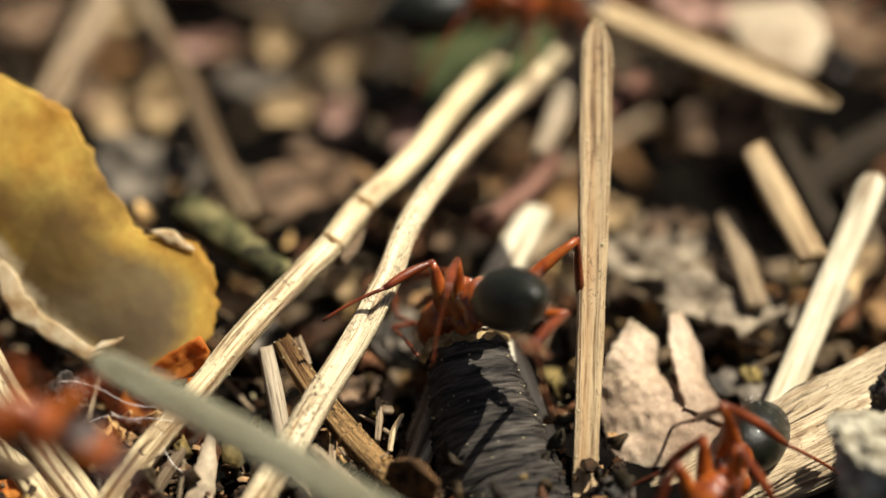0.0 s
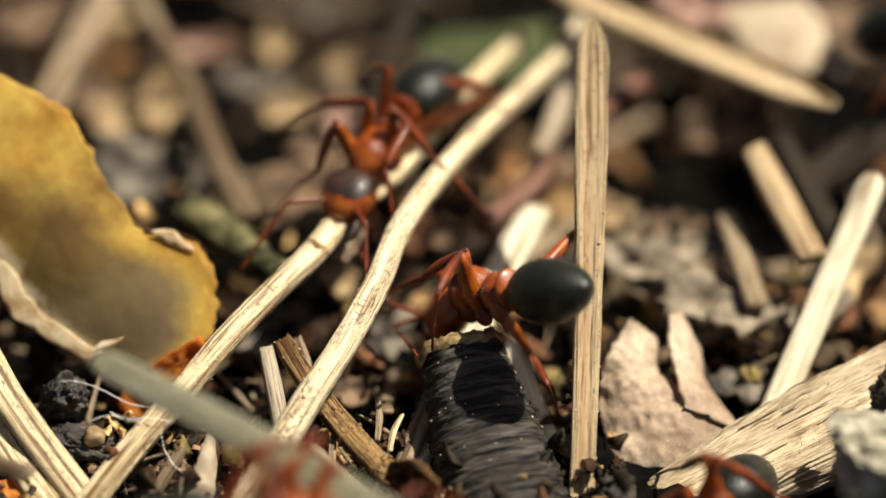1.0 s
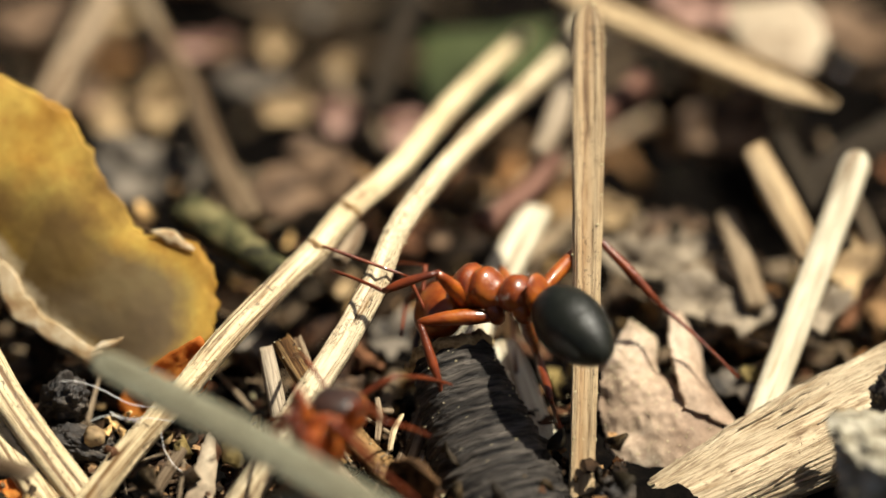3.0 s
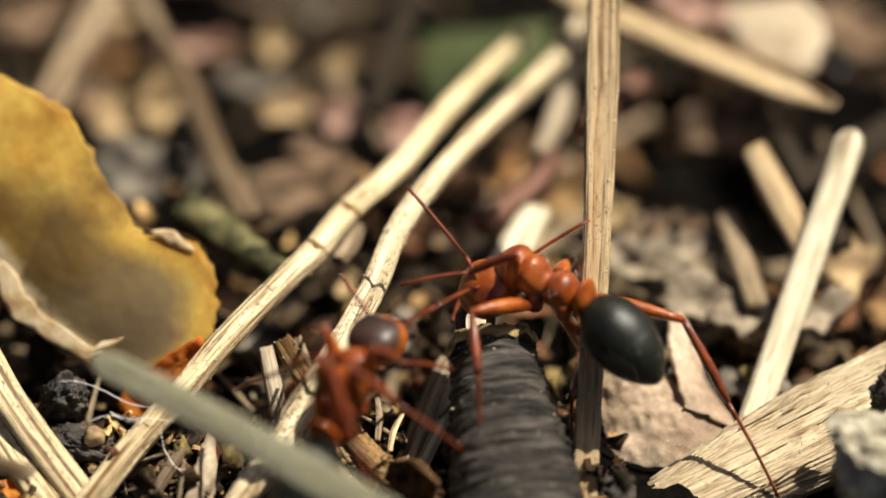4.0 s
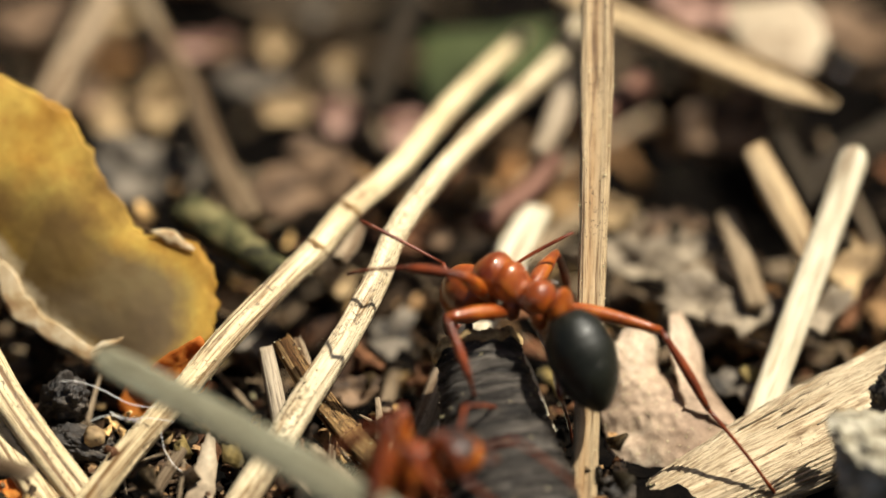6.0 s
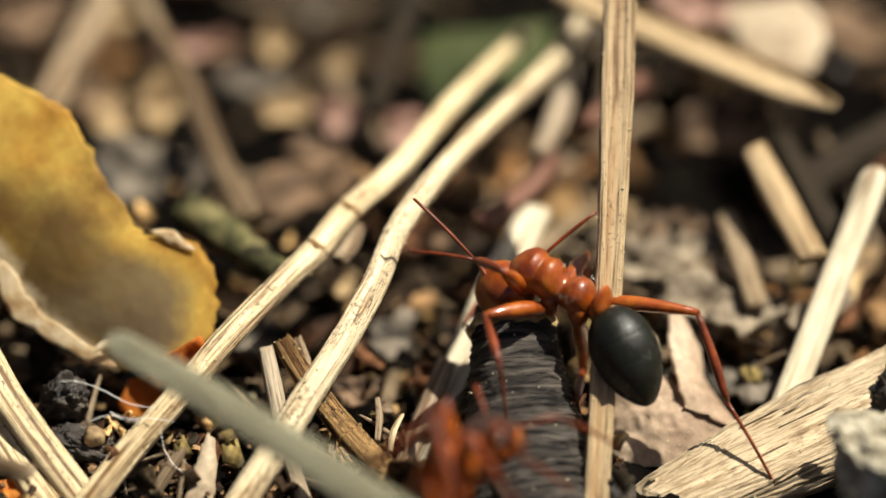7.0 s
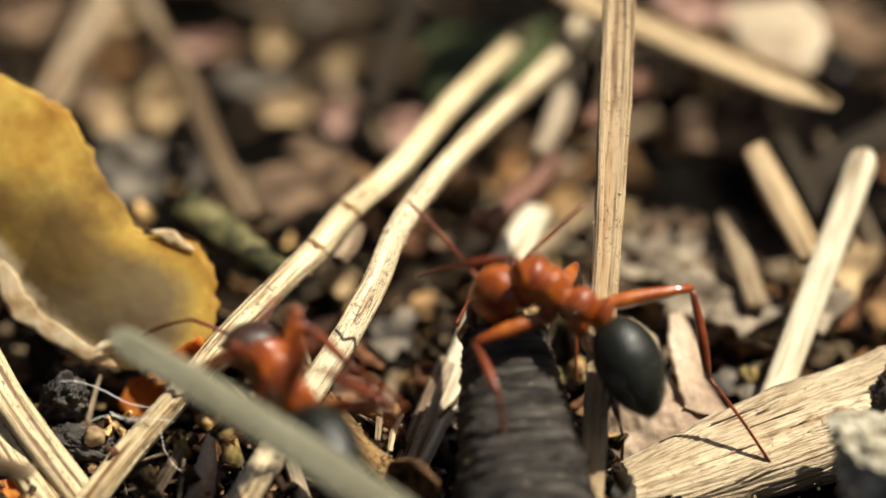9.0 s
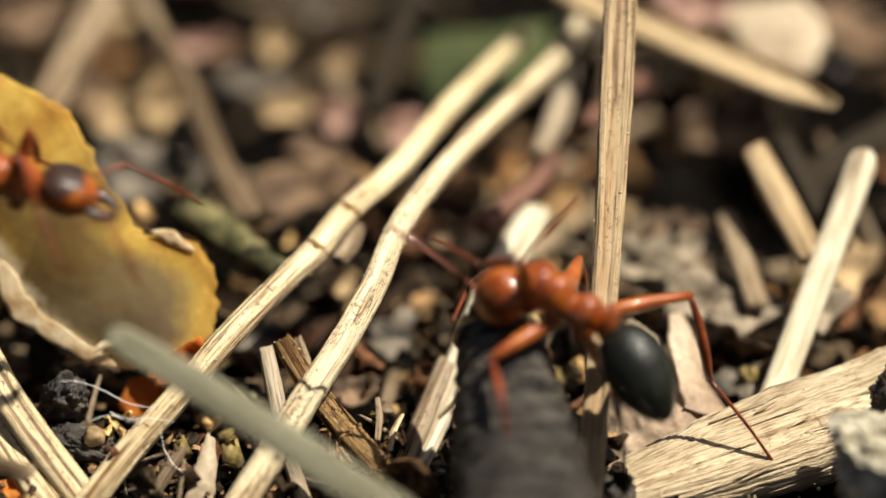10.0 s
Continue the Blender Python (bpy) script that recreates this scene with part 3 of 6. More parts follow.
# ---- the large pieces ----
dead_leaf = sheet("dead_leaf", [(-15.40, 0.10, 5.42), (-14.04, -1.83, 3.35), (-11.81, -2.94, 2.16), (-11.19, -3.75, 1.30), (-10.84, -4.18, 0.84), (-9.73, -4.68, 0.30), (-8.49, -5.15, -0.19)],
      [(-13.90, 0.78, 6.73), (-11.98, -0.01, 5.88), (-9.98, -0.64, 5.20), (-9.31, -1.51, 4.29), (-8.57, -2.26, 3.48), (-7.83, -2.92, 2.78), (-7.09, -3.07, 2.62), (-6.35, -3.28, 2.39), (-5.81, -4.08, 1.54), (-5.94, -4.78, 0.78), (-7.07, -5.37, 0.16)],
      LEAF, "curled yellow and brown dead leaf piece with ragged rim", "leaf", n=90, m=60, bulge=0.25, thick=0.1, jag=0.07, crumple=0.045, fine=0.35, seed=2.0, toward=(-0.2, -1, 0.7))
long_stalk = stalk("dry_stalk", [(-9.35, -10.23, -1.15), (-8.02, -8.72, -0.09), (-6.62, -7.29, 0.86), (-5.56, -6.07, 1.51), (-4.14, -4.39, 2.13), (-3.28, -3.32, 2.41), (-2.45, -1.83, 2.59), (-1.10, 0.19, 2.65), (0.24, 3.09, 2.55), (2.23, 6.68, 2.39)],
      [0.62, 0.66, 0.66, 0.64, 0.62, 0.62, 0.6, 0.56, 0.34], [0.4, 0.42, 0.4, 0.36], STRAW, "straw-yellow dry grooved stalk lying across the litter", "stalk", groove=0.5, channel=0.2, fibre=0.2, rough=0.07, seed=1.0, sides=32, square=0.55)
pitted_stalk = stalk("dry_stalk", [(-5.47, -10.57, -0.94), (-4.35, -9.05, 0.13), (-3.44, -7.69, 0.98), (-2.51, -6.37, 1.79), (-1.73, -4.87, 2.48), (-1.15, -3.25, 3.01), (0.01, -0.88, 3.22), (1.44, 1.92, 2.99), (3.08, 5.05, 2.69), (3.87, 6.63, 3.17)],
      [0.75, 0.78, 0.74, 0.66, 0.62, 0.58, 0.5, 0.4], [0.4, 0.45, 0.4, 0.36], PITTED, "straw-yellow dry stalk with pitted skin lying on litter", "stalk", groove=0.65, channel=0.42, fibre=0.16, rough=0.06, seed=4.0, sides=32, square=0.55)
dry_needle = stalk("dry_needle", [(2.40, 7.22, 4.83), (3.46, 6.08, 4.12), (6.31, 4.07, 3.90), (8.97, 2.58, 3.54), (10.45, 1.84, 3.39)],
      [0.6, 0.75, 0.95, 0.92, 0.3], [0.35, 0.4, 0.4, 0.1], NEEDLE_BROWN, "broad pale dry needle with pointed tip", "needle", groove=0.5, seed=6.0, sides=16)
stalk("dry_stalk", [(-12.29, -5.06, 1.54), (-11.33, -6.88, 0.73), (-10.43, -8.04, -0.01), (-8.96, -9.54, -1.22)], [0.8, 0.85, 0.85, 0.8], [0.5], STRAW, "pale grooved dry stalk on dark soil", "stalk", groove=0.5, fibre=0.12, seed=8.0, sides=16)
stalk("dry_stalk", [(-12.24, -6.49, 0.43), (-11.32, -7.81, -0.20), (-10.41, -9.04, -0.88), (-9.65, -10.10, -1.31)], [0.7, 0.75, 0.75, 0.7], [0.5], STRAW, "pale dry stalk lying beside another", "stalk", groove=0.4, fibre=0.12, seed=9.0, sides=16)
stalk("pale_stalk", [(2.50, 0.63, 0.86), (1.58, -1.64, 0.47), (0.23, -5.29, -0.48), (-1.00, -8.10, -1.62)], [0.8, 0.95, 0.85, 0.7], [0.4], STRAW_PALE, "pale flattened stalk beneath the twig", "stalk", seed=10.0, fibre=0.1, sides=14)
stalk("pale_stalk", [(1.56, -4.21, -0.01), (1.88, -5.01, -0.43), (2.42, -6.46, -1.06), (3.14, -7.70, -1.75)], [0.7, 0.9, 0.9, 0.6], [0.3], STRAW_PALE, "pale papery stalk lying on soil", "stalk", seed=11.0, sides=14)
stalk("short_stalk", [(-4.56, -5.74, 0.95), (-4.33, -6.73, 0.43), (-4.02, -8.06, -0.37), (-3.50, -9.61, -0.98)], [0.42, 0.46, 0.44, 0.4], [0.4], STALK_ASH, "short broken greyish stalk", "stalk", seed=12.0, fibre=0.15)
brown_stalk = stalk("brown_stalk", [(-4.13, -5.53, 1.07), (-3.32, -6.73, 0.43), (-2.37, -7.89, -0.14), (-0.70, -9.61, -0.98)], [0.5, 0.62, 0.72, 0.72], [0.55], STALK_TAN, "brown knotted stalk with broken end", "stalk", seed=13.0, fibre=0.14, rough=0.08, sides=20)
stalk("pale_stalk", [(0.09, -4.95, -0.01), (-0.50, -6.44, -0.70), (-1.14, -8.17, -1.38), (-1.50, -9.48, -1.82)], [0.5, 0.55, 0.55, 0.5], [0.35], STRAW_GREY, "weathered stalk beside dark twig", "stalk", seed=14.0)
crumpled_leaf = sheet("crumpled_leaf", [(4.88, -3.91, 0.57), (4.22, -4.87, -0.07), (4.09, -6.29, -0.83), (4.6, -7.82, -2.25)],
      [(5.59, -4.14, 0.08), (5.64, -4.92, -0.31), (6.49, -5.83, -0.54), (8.19, -6.93, -1.71)],
      LEAF_CRUMPLED, "crumpled tan dead leaf fragment with a curled lobe", "leaf", n=80, m=56, bulge=0.45, thick=0.1, jag=0.06, crumple=0.15, seed=9.0, toward=(0, -0.7, 0.8), fine=0.8)
bark_chunk = lump("bark_chunk", (11.75, -10.72, 0.9), (2.1, 1.8, 1.15), BARK_GREY, "grey lichen-covered chunk of bark", "bark", rough=0.3, freq=1.6, turn=(-5, 12, 10), seed=3.0, sub=6)

crust = lump("bark_crust", (11.77, -7.74, 0.92), (0.75, 0.8, 0.7), BARK_OLD, "dark crusty bark lump with pale specks", "bark", rough=0.26, freq=2.2, turn=(10, 20, 30), seed=14.0, sub=6)

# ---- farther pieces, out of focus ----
stalk("old_stalk", [(9.49, 1.66, 0.59), (10.77, 3.02, 0.75), (12.53, 4.38, 0.92)], [0.9, 1.1, 1.1], [0.6], STALK_SHADED, "thick grey stalk, shade put into its dark colour", "stalk", seed=27.0, rough=0.2)
stalk("dry_stalk", [(-10.74, 3.87, 1.92), (-9.96, 6.52, 2.16), (-8.94, 9.88, 2.55)], [0.95, 0.95, 0.9], [0.5], STRAW_GREY, "weathered pale straw stalk", "stalk", seed=15.0)
stalk("dry_stalk", [(-8.73, 10.12, 2.02), (-7.76, 7.53, 1.86), (-6.69, 5.29, 1.32)], [0.42, 0.45, 0.45], [0.4], STRAW_GREY, "thin bent straw stalk", "stalk", seed=16.0)
stalk("old_stalk", [(-6.84, 5.38, 1.45), (-6.14, 2.74, 1.22), (-5.16, 0.05, 0.91)], [0.6, 0.75, 0.8], [0.6], STALK_DIM, "grey weathered stalk piece", "stalk", seed=17.0)
stalk("old_stalk", [(-0.70, 10.96, 1.47), (-1.32, 8.18, 1.05), (-1.92, 5.43, 0.66)], [0.6, 0.65, 0.6], [0.5], STALK_SHADED, "brown upright stalk, shade put into its dim colour", "stalk", seed=18.0)
stalk("reddish_stalk", [(3.05, 2.24, 1.39), (2.20, 0.89, 1.23), (0.99, -0.45, 1.08)], [0.4, 0.6, 0.6], [0.5], STALK_PINK, "reddish shrivelled plant stalk", "stalk", seed=19.0, rough=0.25)
stalk("pale_stalk", [(3.48, 5.65, 1.82), (3.07, 3.69, 1.68), (2.59, 2.29, 1.45)], [0.45, 0.65, 0.5], [0.5], STALK_ASH, "pale greyish broken straw stalk", "stalk", seed=20.0)
stalk("pink_stalk", [(5.47, 5.14, 1.98), (4.84, 4.42, 1.82), (3.89, 3.14, 1.78)], [0.7, 0.7, 0.6], [0.5], STALK_PINK, "dull pinkish plant stalk", "stalk", seed=21.0)
stalk("straw_chip", [(8.24, 0.74, 2.72), (8.87, -0.66, 2.15), (9.68, -2.59, 1.54)], [0.7, 0.85, 0.8], [0.4], NEEDLE_BROWN, "flat straw-coloured wood chip", "wood chip", seed=22.0)
stalk("brown_stalk", [(8.97, 1.78, 2.45), (9.66, 0.17, 1.93), (10.49, -1.61, 1.19)], [0.6, 0.7, 0.7], [0.4], STALK_SHADED, "brown flattened plant stalk", "stalk", seed=23.0)
stalk("straw_chip", [(7.52, 0.13, 1.03), (7.84, -1.29, 0.77), (8.22, -3.13, 0.46)], [0.6, 0.7, 0.6], [0.3], STRAW_GREY, "dull straw-coloured wood chip", "wood chip", seed=24.0)
stalk("mossy_stalk", [(-6.84, 0.63, 0.86), (-5.74, -0.62, 0.84), (-4.20, -2.69, 1.06)], [0.9, 1.0, 0.7], [0.8], MOSS, "mossy green and brown stalk", "stalk", seed=25.0, rough=0.3)
sheet("green_leaf", [(-0.54, 9.19, 0.74), (-0.61, 6.71, 0.72), (0.09, 4.92, 0.82)], [(3.09, 9.38, 1.00), (2.74, 6.89, 0.98), (1.48, 5.10, 1.07)], LEAF_GREEN, "dull green leaf lying on litter", "leaf", n=16, m=16, bulge=0.3, thick=0.15, jag=0.06, crumple=0.1, seed=12.0)
sheet("pale_leaf", [(7.72, 7.99, 2.49), (8.11, 6.10, 2.44), (8.97, 4.82, 2.38)], [(9.90, 8.17, 2.74), (10.42, 6.28, 2.69), (10.04, 4.82, 2.38)], LEAF_BROWN, "pale tan dead leaf scrap", "leaf", n=16, m=16, bulge=0.3, thick=0.15, jag=0.08, crumple=0.1, seed=14.0)

def flake(name, centre, size, long, turn, mat, label, category="leaf", curl=0.5, seed=1.0, ragged=1.0):
    """A leaf scrap with uneven outline, curled, of paper thickness."""
    bm, rings, count = bmesh.new(), 5, 26
    rot = Euler([radians(a) for a in turn]).to_matrix()
    sides = []
    for dz in (0.0, -0.12):
        rows = []
        for q in range(rings, 0, -1):
            row = []
            for k in range(count):
                t = 2 * math.pi * k / count
                f = q / rings
                r = size * f * (1 + ragged * (0.6 * noise.noise((math.cos(t) * 1.5 + seed, math.sin(t) * 1.5, seed)) + 0.4 * noise.noise((math.cos(t) * 4, math.sin(t) * 4, seed))))
                x, y = math.cos(t) * r, math.sin(t) * r * long
                z = curl * size * (0.5 * noise.noise((x / size * 1.3 + seed, y / size * 1.3, 5)) + 0.35 * (x / size) ** 2 + 0.35 * noise.noise((x / size * 3.2, y / size * 3.2, seed)) + 0.12 * noise.noise((x / size * 7, y / size * 7, seed)))
                row.append(bm.verts.new(rot @ Vector((x, y, z + dz)) * MM))
            rows.append(row)
        for a, b in zip(rows, rows[1:]):
            for k in range(count):
                j = (k + 1) % count
                bm.faces.new((a[k], a[j], b[j], b[k]))
        bm.faces.new(rows[-1])
        sides.append(rows[0])
    for k in range(count):
        j = (k + 1) % count
        bm.faces.new((sides[0][k], sides[0][j], sides[1][j], sides[1][k]))
    return tagged(finish(bm, name, mat, None, at=mm(centre)), label, category)


# blurred scraps of the background
for centre, size, long, turn, mat, label in [
        ((-8.16, 6.95, -0.20), 1.35, 0.6, (20, -15, 20), LEAF_TAN, "large tan dead leaf scrap"),
        ((-4.36, 6.96, -0.30), 0.9, 0.5, (15, 10, 25), LEAF_TAN, "dull tan dead leaf scrap"),
        ((-6.18, 10.04, -0.30), 0.6, 0.5, (10, -10, 0), LEAF_RUST, "brown curled leaf scrap lying on soil"),
        ((-4.79, 9.88, 0.00), 0.5, 1.0, (30, 0, 0), LEAF_TAN, "round olive-tan leaf scrap"),
        ((-2.88, 8.96, -0.20), 0.36, 1.0, (30, 0, 10), LEAF_TAN, "small round tan leaf scrap"),
        ((-7.13, 9.89, -0.20), 1.0, 0.4, (10, 10, 30), LEAF_PINK, "pinkish narrow leaf scrap"),
        ((-9.71, 7.50, -0.20), 0.8, 0.7, (20, 10, 40), LEAF_RUST, "rust-brown dead leaf scrap"),
        ((-8.36, 3.70, -0.20), 1.3, 0.8, (25, 20, -20), LEAF_GREY, "grey weathered leaf scrap"),
        ((-7.00, 4.11, -0.30), 0.7, 0.8, (10, -20, 50), LEAF_GREY, "small grey-brown leaf scrap"),
        ((-3.66, 3.17, -0.20), 1.6, 0.5, (15, -10, 10), LEAF_RUST, "grey-brown broad leaf scrap"),
        ((-3.47, 5.06, -0.40), 0.9, 0.5, (10, 10, -20), LEAF_RUST, "brown curled leaf scrap"),
        ((-2.87, 6.54, -0.20), 0.6, 0.9, (30, 0, 0), LEAF_PINK, "reddish round leaf scrap"),
        ((-0.96, 5.23, 0.20), 0.75, 0.8, (35, 0, 10), LEAF_PINK, "pale pink dry petal scrap"),
        ((-11.58, 11.46, -0.20), 1.1, 0.6, (10, 0, 20), LEAF_RUST, "brown dead leaf scrap"),
        ((-9.50, 11.46, -0.20), 0.9, 0.5, (10, 0, -30), LEAF_TAN, "tan narrow leaf scrap"),
        ((-3.61, 12.35, -0.60), 0.5, 0.6, (10, 0, 60), LEAF_GREY, "dark grey curled bark scrap"),
        ((-5.43, 8.64, -0.50), 0.9, 0.6, (10, 0, -10), LEAF_GREY, "grey-brown dead leaf scrap"),
        ((6.95, 6.66, 3.22), 1.0, 0.6, (35, 0, -20), LEAF_PINK, "pinkish tan dead leaf scrap"),
        ((7.98, 5.74, 0.1), 1.3, 0.7, (40, 0, 15), LEAF_RUST, "dim brown bark scrap under needle"),
        ((4.60, 12.06, -0.60), 1.0, 0.5, (10, 0, 30), LEAF_GREY, "dark grey leaf scrap"),
        ((7.14, 5.53, -0.30), 0.5, 1.0, (50, 0, 0), LEAF_RUST, "dull brown leaf scrap in shade"),
        ((11.91, 10.90, -0.40), 1.3, 0.6, (10, 0, -30), LEAF_RUST, "brown leaf scrap in shade"),
        ((6.78, -2.38, 0.10), 1.25, 0.6, (25, 5, -10), LEAF_BEIGE, "flat grey-beige leaf scrap"),
        ((5.18, -0.88, 0.20), 1.5, 0.4, (20, 0, -35), LEAF_BEIGE, "tan slanting leaf scrap"),
        ((8.0, -3.0, 0.10), 1.05, 0.55, (15, 0, 20), LEAF_BEIGE, "grey-beige crumbled leaf scrap"),
        ((9.90, -2.90, 0.10), 1.1, 0.45, (25, 0, 40), LEAF_BEIGE, "beige ragged leaf scrap beside needle"),
        ((6.30, -0.20, 0.20), 1.0, 0.5, (25, 0, 15), LEAF_BEIGE, "pale beige curled leaf scrap"),
        ((4.50, 1.84, 0.00), 0.6, 0.8, (40, 0, 0), LEAF_TAN, "small pale tan scrap"),
        ((10.72, -0.99, 0.00), 1.2, 0.5, (20, 10, 50), LEAF_TAN, "tan leaf scrap beside needle"),
        ((6.18, 1.61, -0.40), 0.9, 0.5, (20, 0, 10), LEAF_RUST, "dull brown leaf scrap"),
        ((-0.21, 1.09, -0.40), 0.4, 0.6, (20, 0, 30), LEAF_RUST, "small rusty leaf scrap piece"),
        ((-2.76, -0.70, -0.40), 0.55, 0.8, (30, 10, 0), LEAF_TAN, "round pale seed husk"),
        ((-5.58, -1.85, -0.30), 0.7, 0.5, (20, 0, 10), LEAF_TAN, "pale leaf scrap under the stalk"),
        ((-4.96, -3.05, -0.70), 0.7, 0.6, (20, 0, 40), LEAF_GREY, "dark leaf scrap on soil"),
        ((-1.40, -2.79, -0.90), 0.9, 0.6, (15, 0, 70), LEAF_GREY, "dark curled leaf scrap on soil"),
        ((-2.41, -4.99, -0.90), 0.7, 0.6, (25, 0, 20), LEAF_RUST, "brown leaf scrap beside stalk"),
        ((-7.72, -8.19, -1.00), 0.8, 0.35, (10, 0, 5), LEAF_RUST, "dark rusty leaf scrap"),
        ((3.55, -8.53, -1.10), 0.6, 0.6, (20, 0, 30), LEAF_GREY, "grey fibrous scrap at needle foot"),
        ((8.05, -4.62, -1.00), 0.9, 0.7, (10, 0, 0), LEAF_GREY, "dark mouldy leaf scrap")]:
    flake("leaf_scrap", centre, size, long, turn, mat, label, seed=size * 7 + long * 3)

# near small pieces
flake("orange_leaf_scrap", (-6.76, -6.09, 0.81), 0.95, 0.42, (62, -34, 8), LEAF_ORANGE, "bright orange leaf scrap beside stalk", curl=0.3, seed=3.3, ragged=0.4)
flake("orange_leaf_scrap", (-7.72, -5.38, -0.94), 0.72, 0.85, (65, 0, 20), LEAF_ORANGE, "rounded orange leaf scrap under grass blade", curl=0.25, seed=5.1, ragged=0.25)
flake("orange_leaf_scrap", (-6.29, -6.57, 0.49), 0.45, 0.5, (55, 0, 60), LEAF_ORANGE, "small orange leaf scrap", curl=0.3, seed=6.4, ragged=0.4)
flake("orange_leaf_scrap", (-11.13, -9.11, -0.97), 0.6, 0.5, (30, 0, 0), LEAF_ORANGE, "orange leaf scrap on soil", seed=8.4)
sheet("curled_scrap", [(-5.99, -8.08, 0.11), (-6.24, -8.62, -0.29), (-6.58, -9.61, -0.98)], [(-5.82, -8.09, -0.07), (-5.75, -8.71, -0.59), (-5.85, -9.57, -1.10)], LEAF_BROWN, "curled brown leaf scrap with pale edge", "leaf", n=20, m=10, bulge=0.15, thick=0.06, jag=0.1, crumple=0.05, seed=5.0)
lump("bark_piece", (-9.78, -6.71, -0.04), (0.55, 0.5, 1.0), BARK_OLD, "dark knobbly bark piece", "bark", rough=0.32, freq=2.2, turn=(20, 15, 0), seed=7.0, sub=5)
lump("bark_piece", (-9.16, -7.82, -0.55), (0.9, 0.5, 0.35), BARK_OLD, "dark flat bark piece on soil", "bark", rough=0.32, freq=2.2, turn=(0, 10, -15), seed=8.0, sub=5)
lump("seed", (-8.89, -7.98, -0.10), (0.28, 0.25, 0.25), LEAF_TAN, "small round tan seed husk", "seed", rough=0.25, freq=1.5, seed=9.0, sub=3)
stalk("short_stalk", [(-7.38, -9.37, -0.98), (-6.96, -8.79, -0.53), (-6.65, -8.33, -0.24)], [0.3, 0.35, 0.3], [0.3], STALK_DIM, "short grey stalk stub on soil", "stalk", seed=41.0, fibre=0.15)
stalk("short_stalk", [(-3.84, -5.41, 1.07), (-3.62, -5.91, 0.72), (-3.42, -6.65, 0.37)], [0.4, 0.45, 0.4], [0.4], STRAW_GREY, "short upright broken stalk stub", "stalk", seed=42.0, fibre=0.2)
stalk("wood_splinter", [(-1.67, -7.89, -0.31), (-1.62, -7.32, -0.03), (-1.68, -6.78, 0.20)], [0.16, 0.2, 0.12], [0.12], STRAW_GREY, "upright pale wood splinter", "splinter", seed=43.0, fibre=0.2)
stalk("wood_splinter", [(-1.36, -8.22, -0.42), (-1.27, -7.77, -0.14), (-1.04, -7.19, -0.03)], [0.14, 0.18, 0.1], [0.12], STRAW, "thin upright straw splinter", "splinter", seed=44.0, fibre=0.2)
stalk("wood_splinter", [(-2.76, -8.96, -0.76), (-2.83, -8.22, -0.42), (-2.75, -7.32, -0.21)], [0.18, 0.2, 0.12], [0.14], STRAW_GREY, "thin pale straw splinter", "splinter", seed=45.0, fibre=0.2)
stalk("wood_splinter", [(-2.71, -2.92, 1.77), (-2.42, -2.33, 1.89), (-2.25, -1.75, 2.02)], [0.45, 0.5, 0.4], [0.3], STRAW_GREY, "pale broken splinter behind stalk", "splinter", seed=46.0, fibre=0.2)
lump("seed_husk", (4.33, -9.15, -1.19), (0.55, 0.45, 0.6), BARK_OLD, "dark grey ribbed seed husk on soil", "seed", rough=0.12, freq=5.0, turn=(10, 25, 0), seed=15.0, sub=4)
lump("bark_crumb", (10.24, -8.28, 0.86), (0.3, 0.14, 0.14), BARK_RIM, "brown bark crumb on wood chip", "bark", rough=0.5, freq=2.0, seed=10.0, sub=3)
for pts in ([(-9.73, -7.80, 1.52), (-9.23, -7.81, 1.51), (-8.66, -7.84, 1.28), (-7.95, -7.98, 0.93), (-7.31, -7.95, 0.79)], [(-8.95, -8.39, 0.71), (-8.44, -8.30, 0.82), (-7.95, -8.28, 0.68), (-7.45, -8.19, 0.64), (-6.80, -8.25, 0.55)], [(-8.45, -8.16, 0.84), (-8.16, -8.28, 0.68), (-7.67, -8.25, 0.55)],
            [(-7.16, -8.40, 0.35), (-7.06, -8.69, -0.05), (-6.80, -8.90, -0.35), (-6.49, -9.05, -0.54)]):
    stalk("white_fibre", pts, [0.017, 0.024, 0.012], [0.016], FIBRE, "fine white curly plant fibre", "fibre", sides=5, rough=0.4, per=12)

# ---- pieces that the ants shift ----
grass_blade = rod("faded_grass_blade", 12.0, 0.15, [1.0, 1.0, 0.95, 0.9, 0.8, 0.62], [0.35, 0.34, 0.3, 0.22], STRAW_GREEN, "smooth faded grey-green grass blade sticking out", "grass blade", groove=0.2, seed=7.0, sides=16, blunt=0.5)
upright_needle = rod("upright_needle", 16.0, 0.08, [0.62, 0.64, 0.66, 0.68, 0.72, 0.78, 0.84, 0.84, 0.76, 0.62], [0.4, 0.4, 0.4, 0.36, 0.3], NEEDLE_PITTED, "tall upright dry needle with dark pits", "needle", groove=0.6, channel=0.4, fibre=0.12, rough=0.05, seed=30.0, sides=32, square=0.5, blunt=0.9)
side_needle = rod("leaning_needle", 10.0, 0.0, [0.8, 0.8, 0.8, 0.78, 0.76], [0.45, 0.45, 0.4], STRAW_PALE, "bright pale leaning needle with rounded end", "needle", groove=0.35, seed=31.0, sides=16, blunt=0.5)
wood_chip = rod("wood_chip", 11.0, 0.1, [1.6, 2.4, 2.75, 2.6, 2.4, 2.2], [0.9, 1.0, 1.0, 0.9], WOOD, "splintered pale wood chip with fibrous grain", "wood chip", fibre=0.11, fine=24.0, rough=0.06, square=0.6, seed=32.0, sides=180, ragged=0.5)


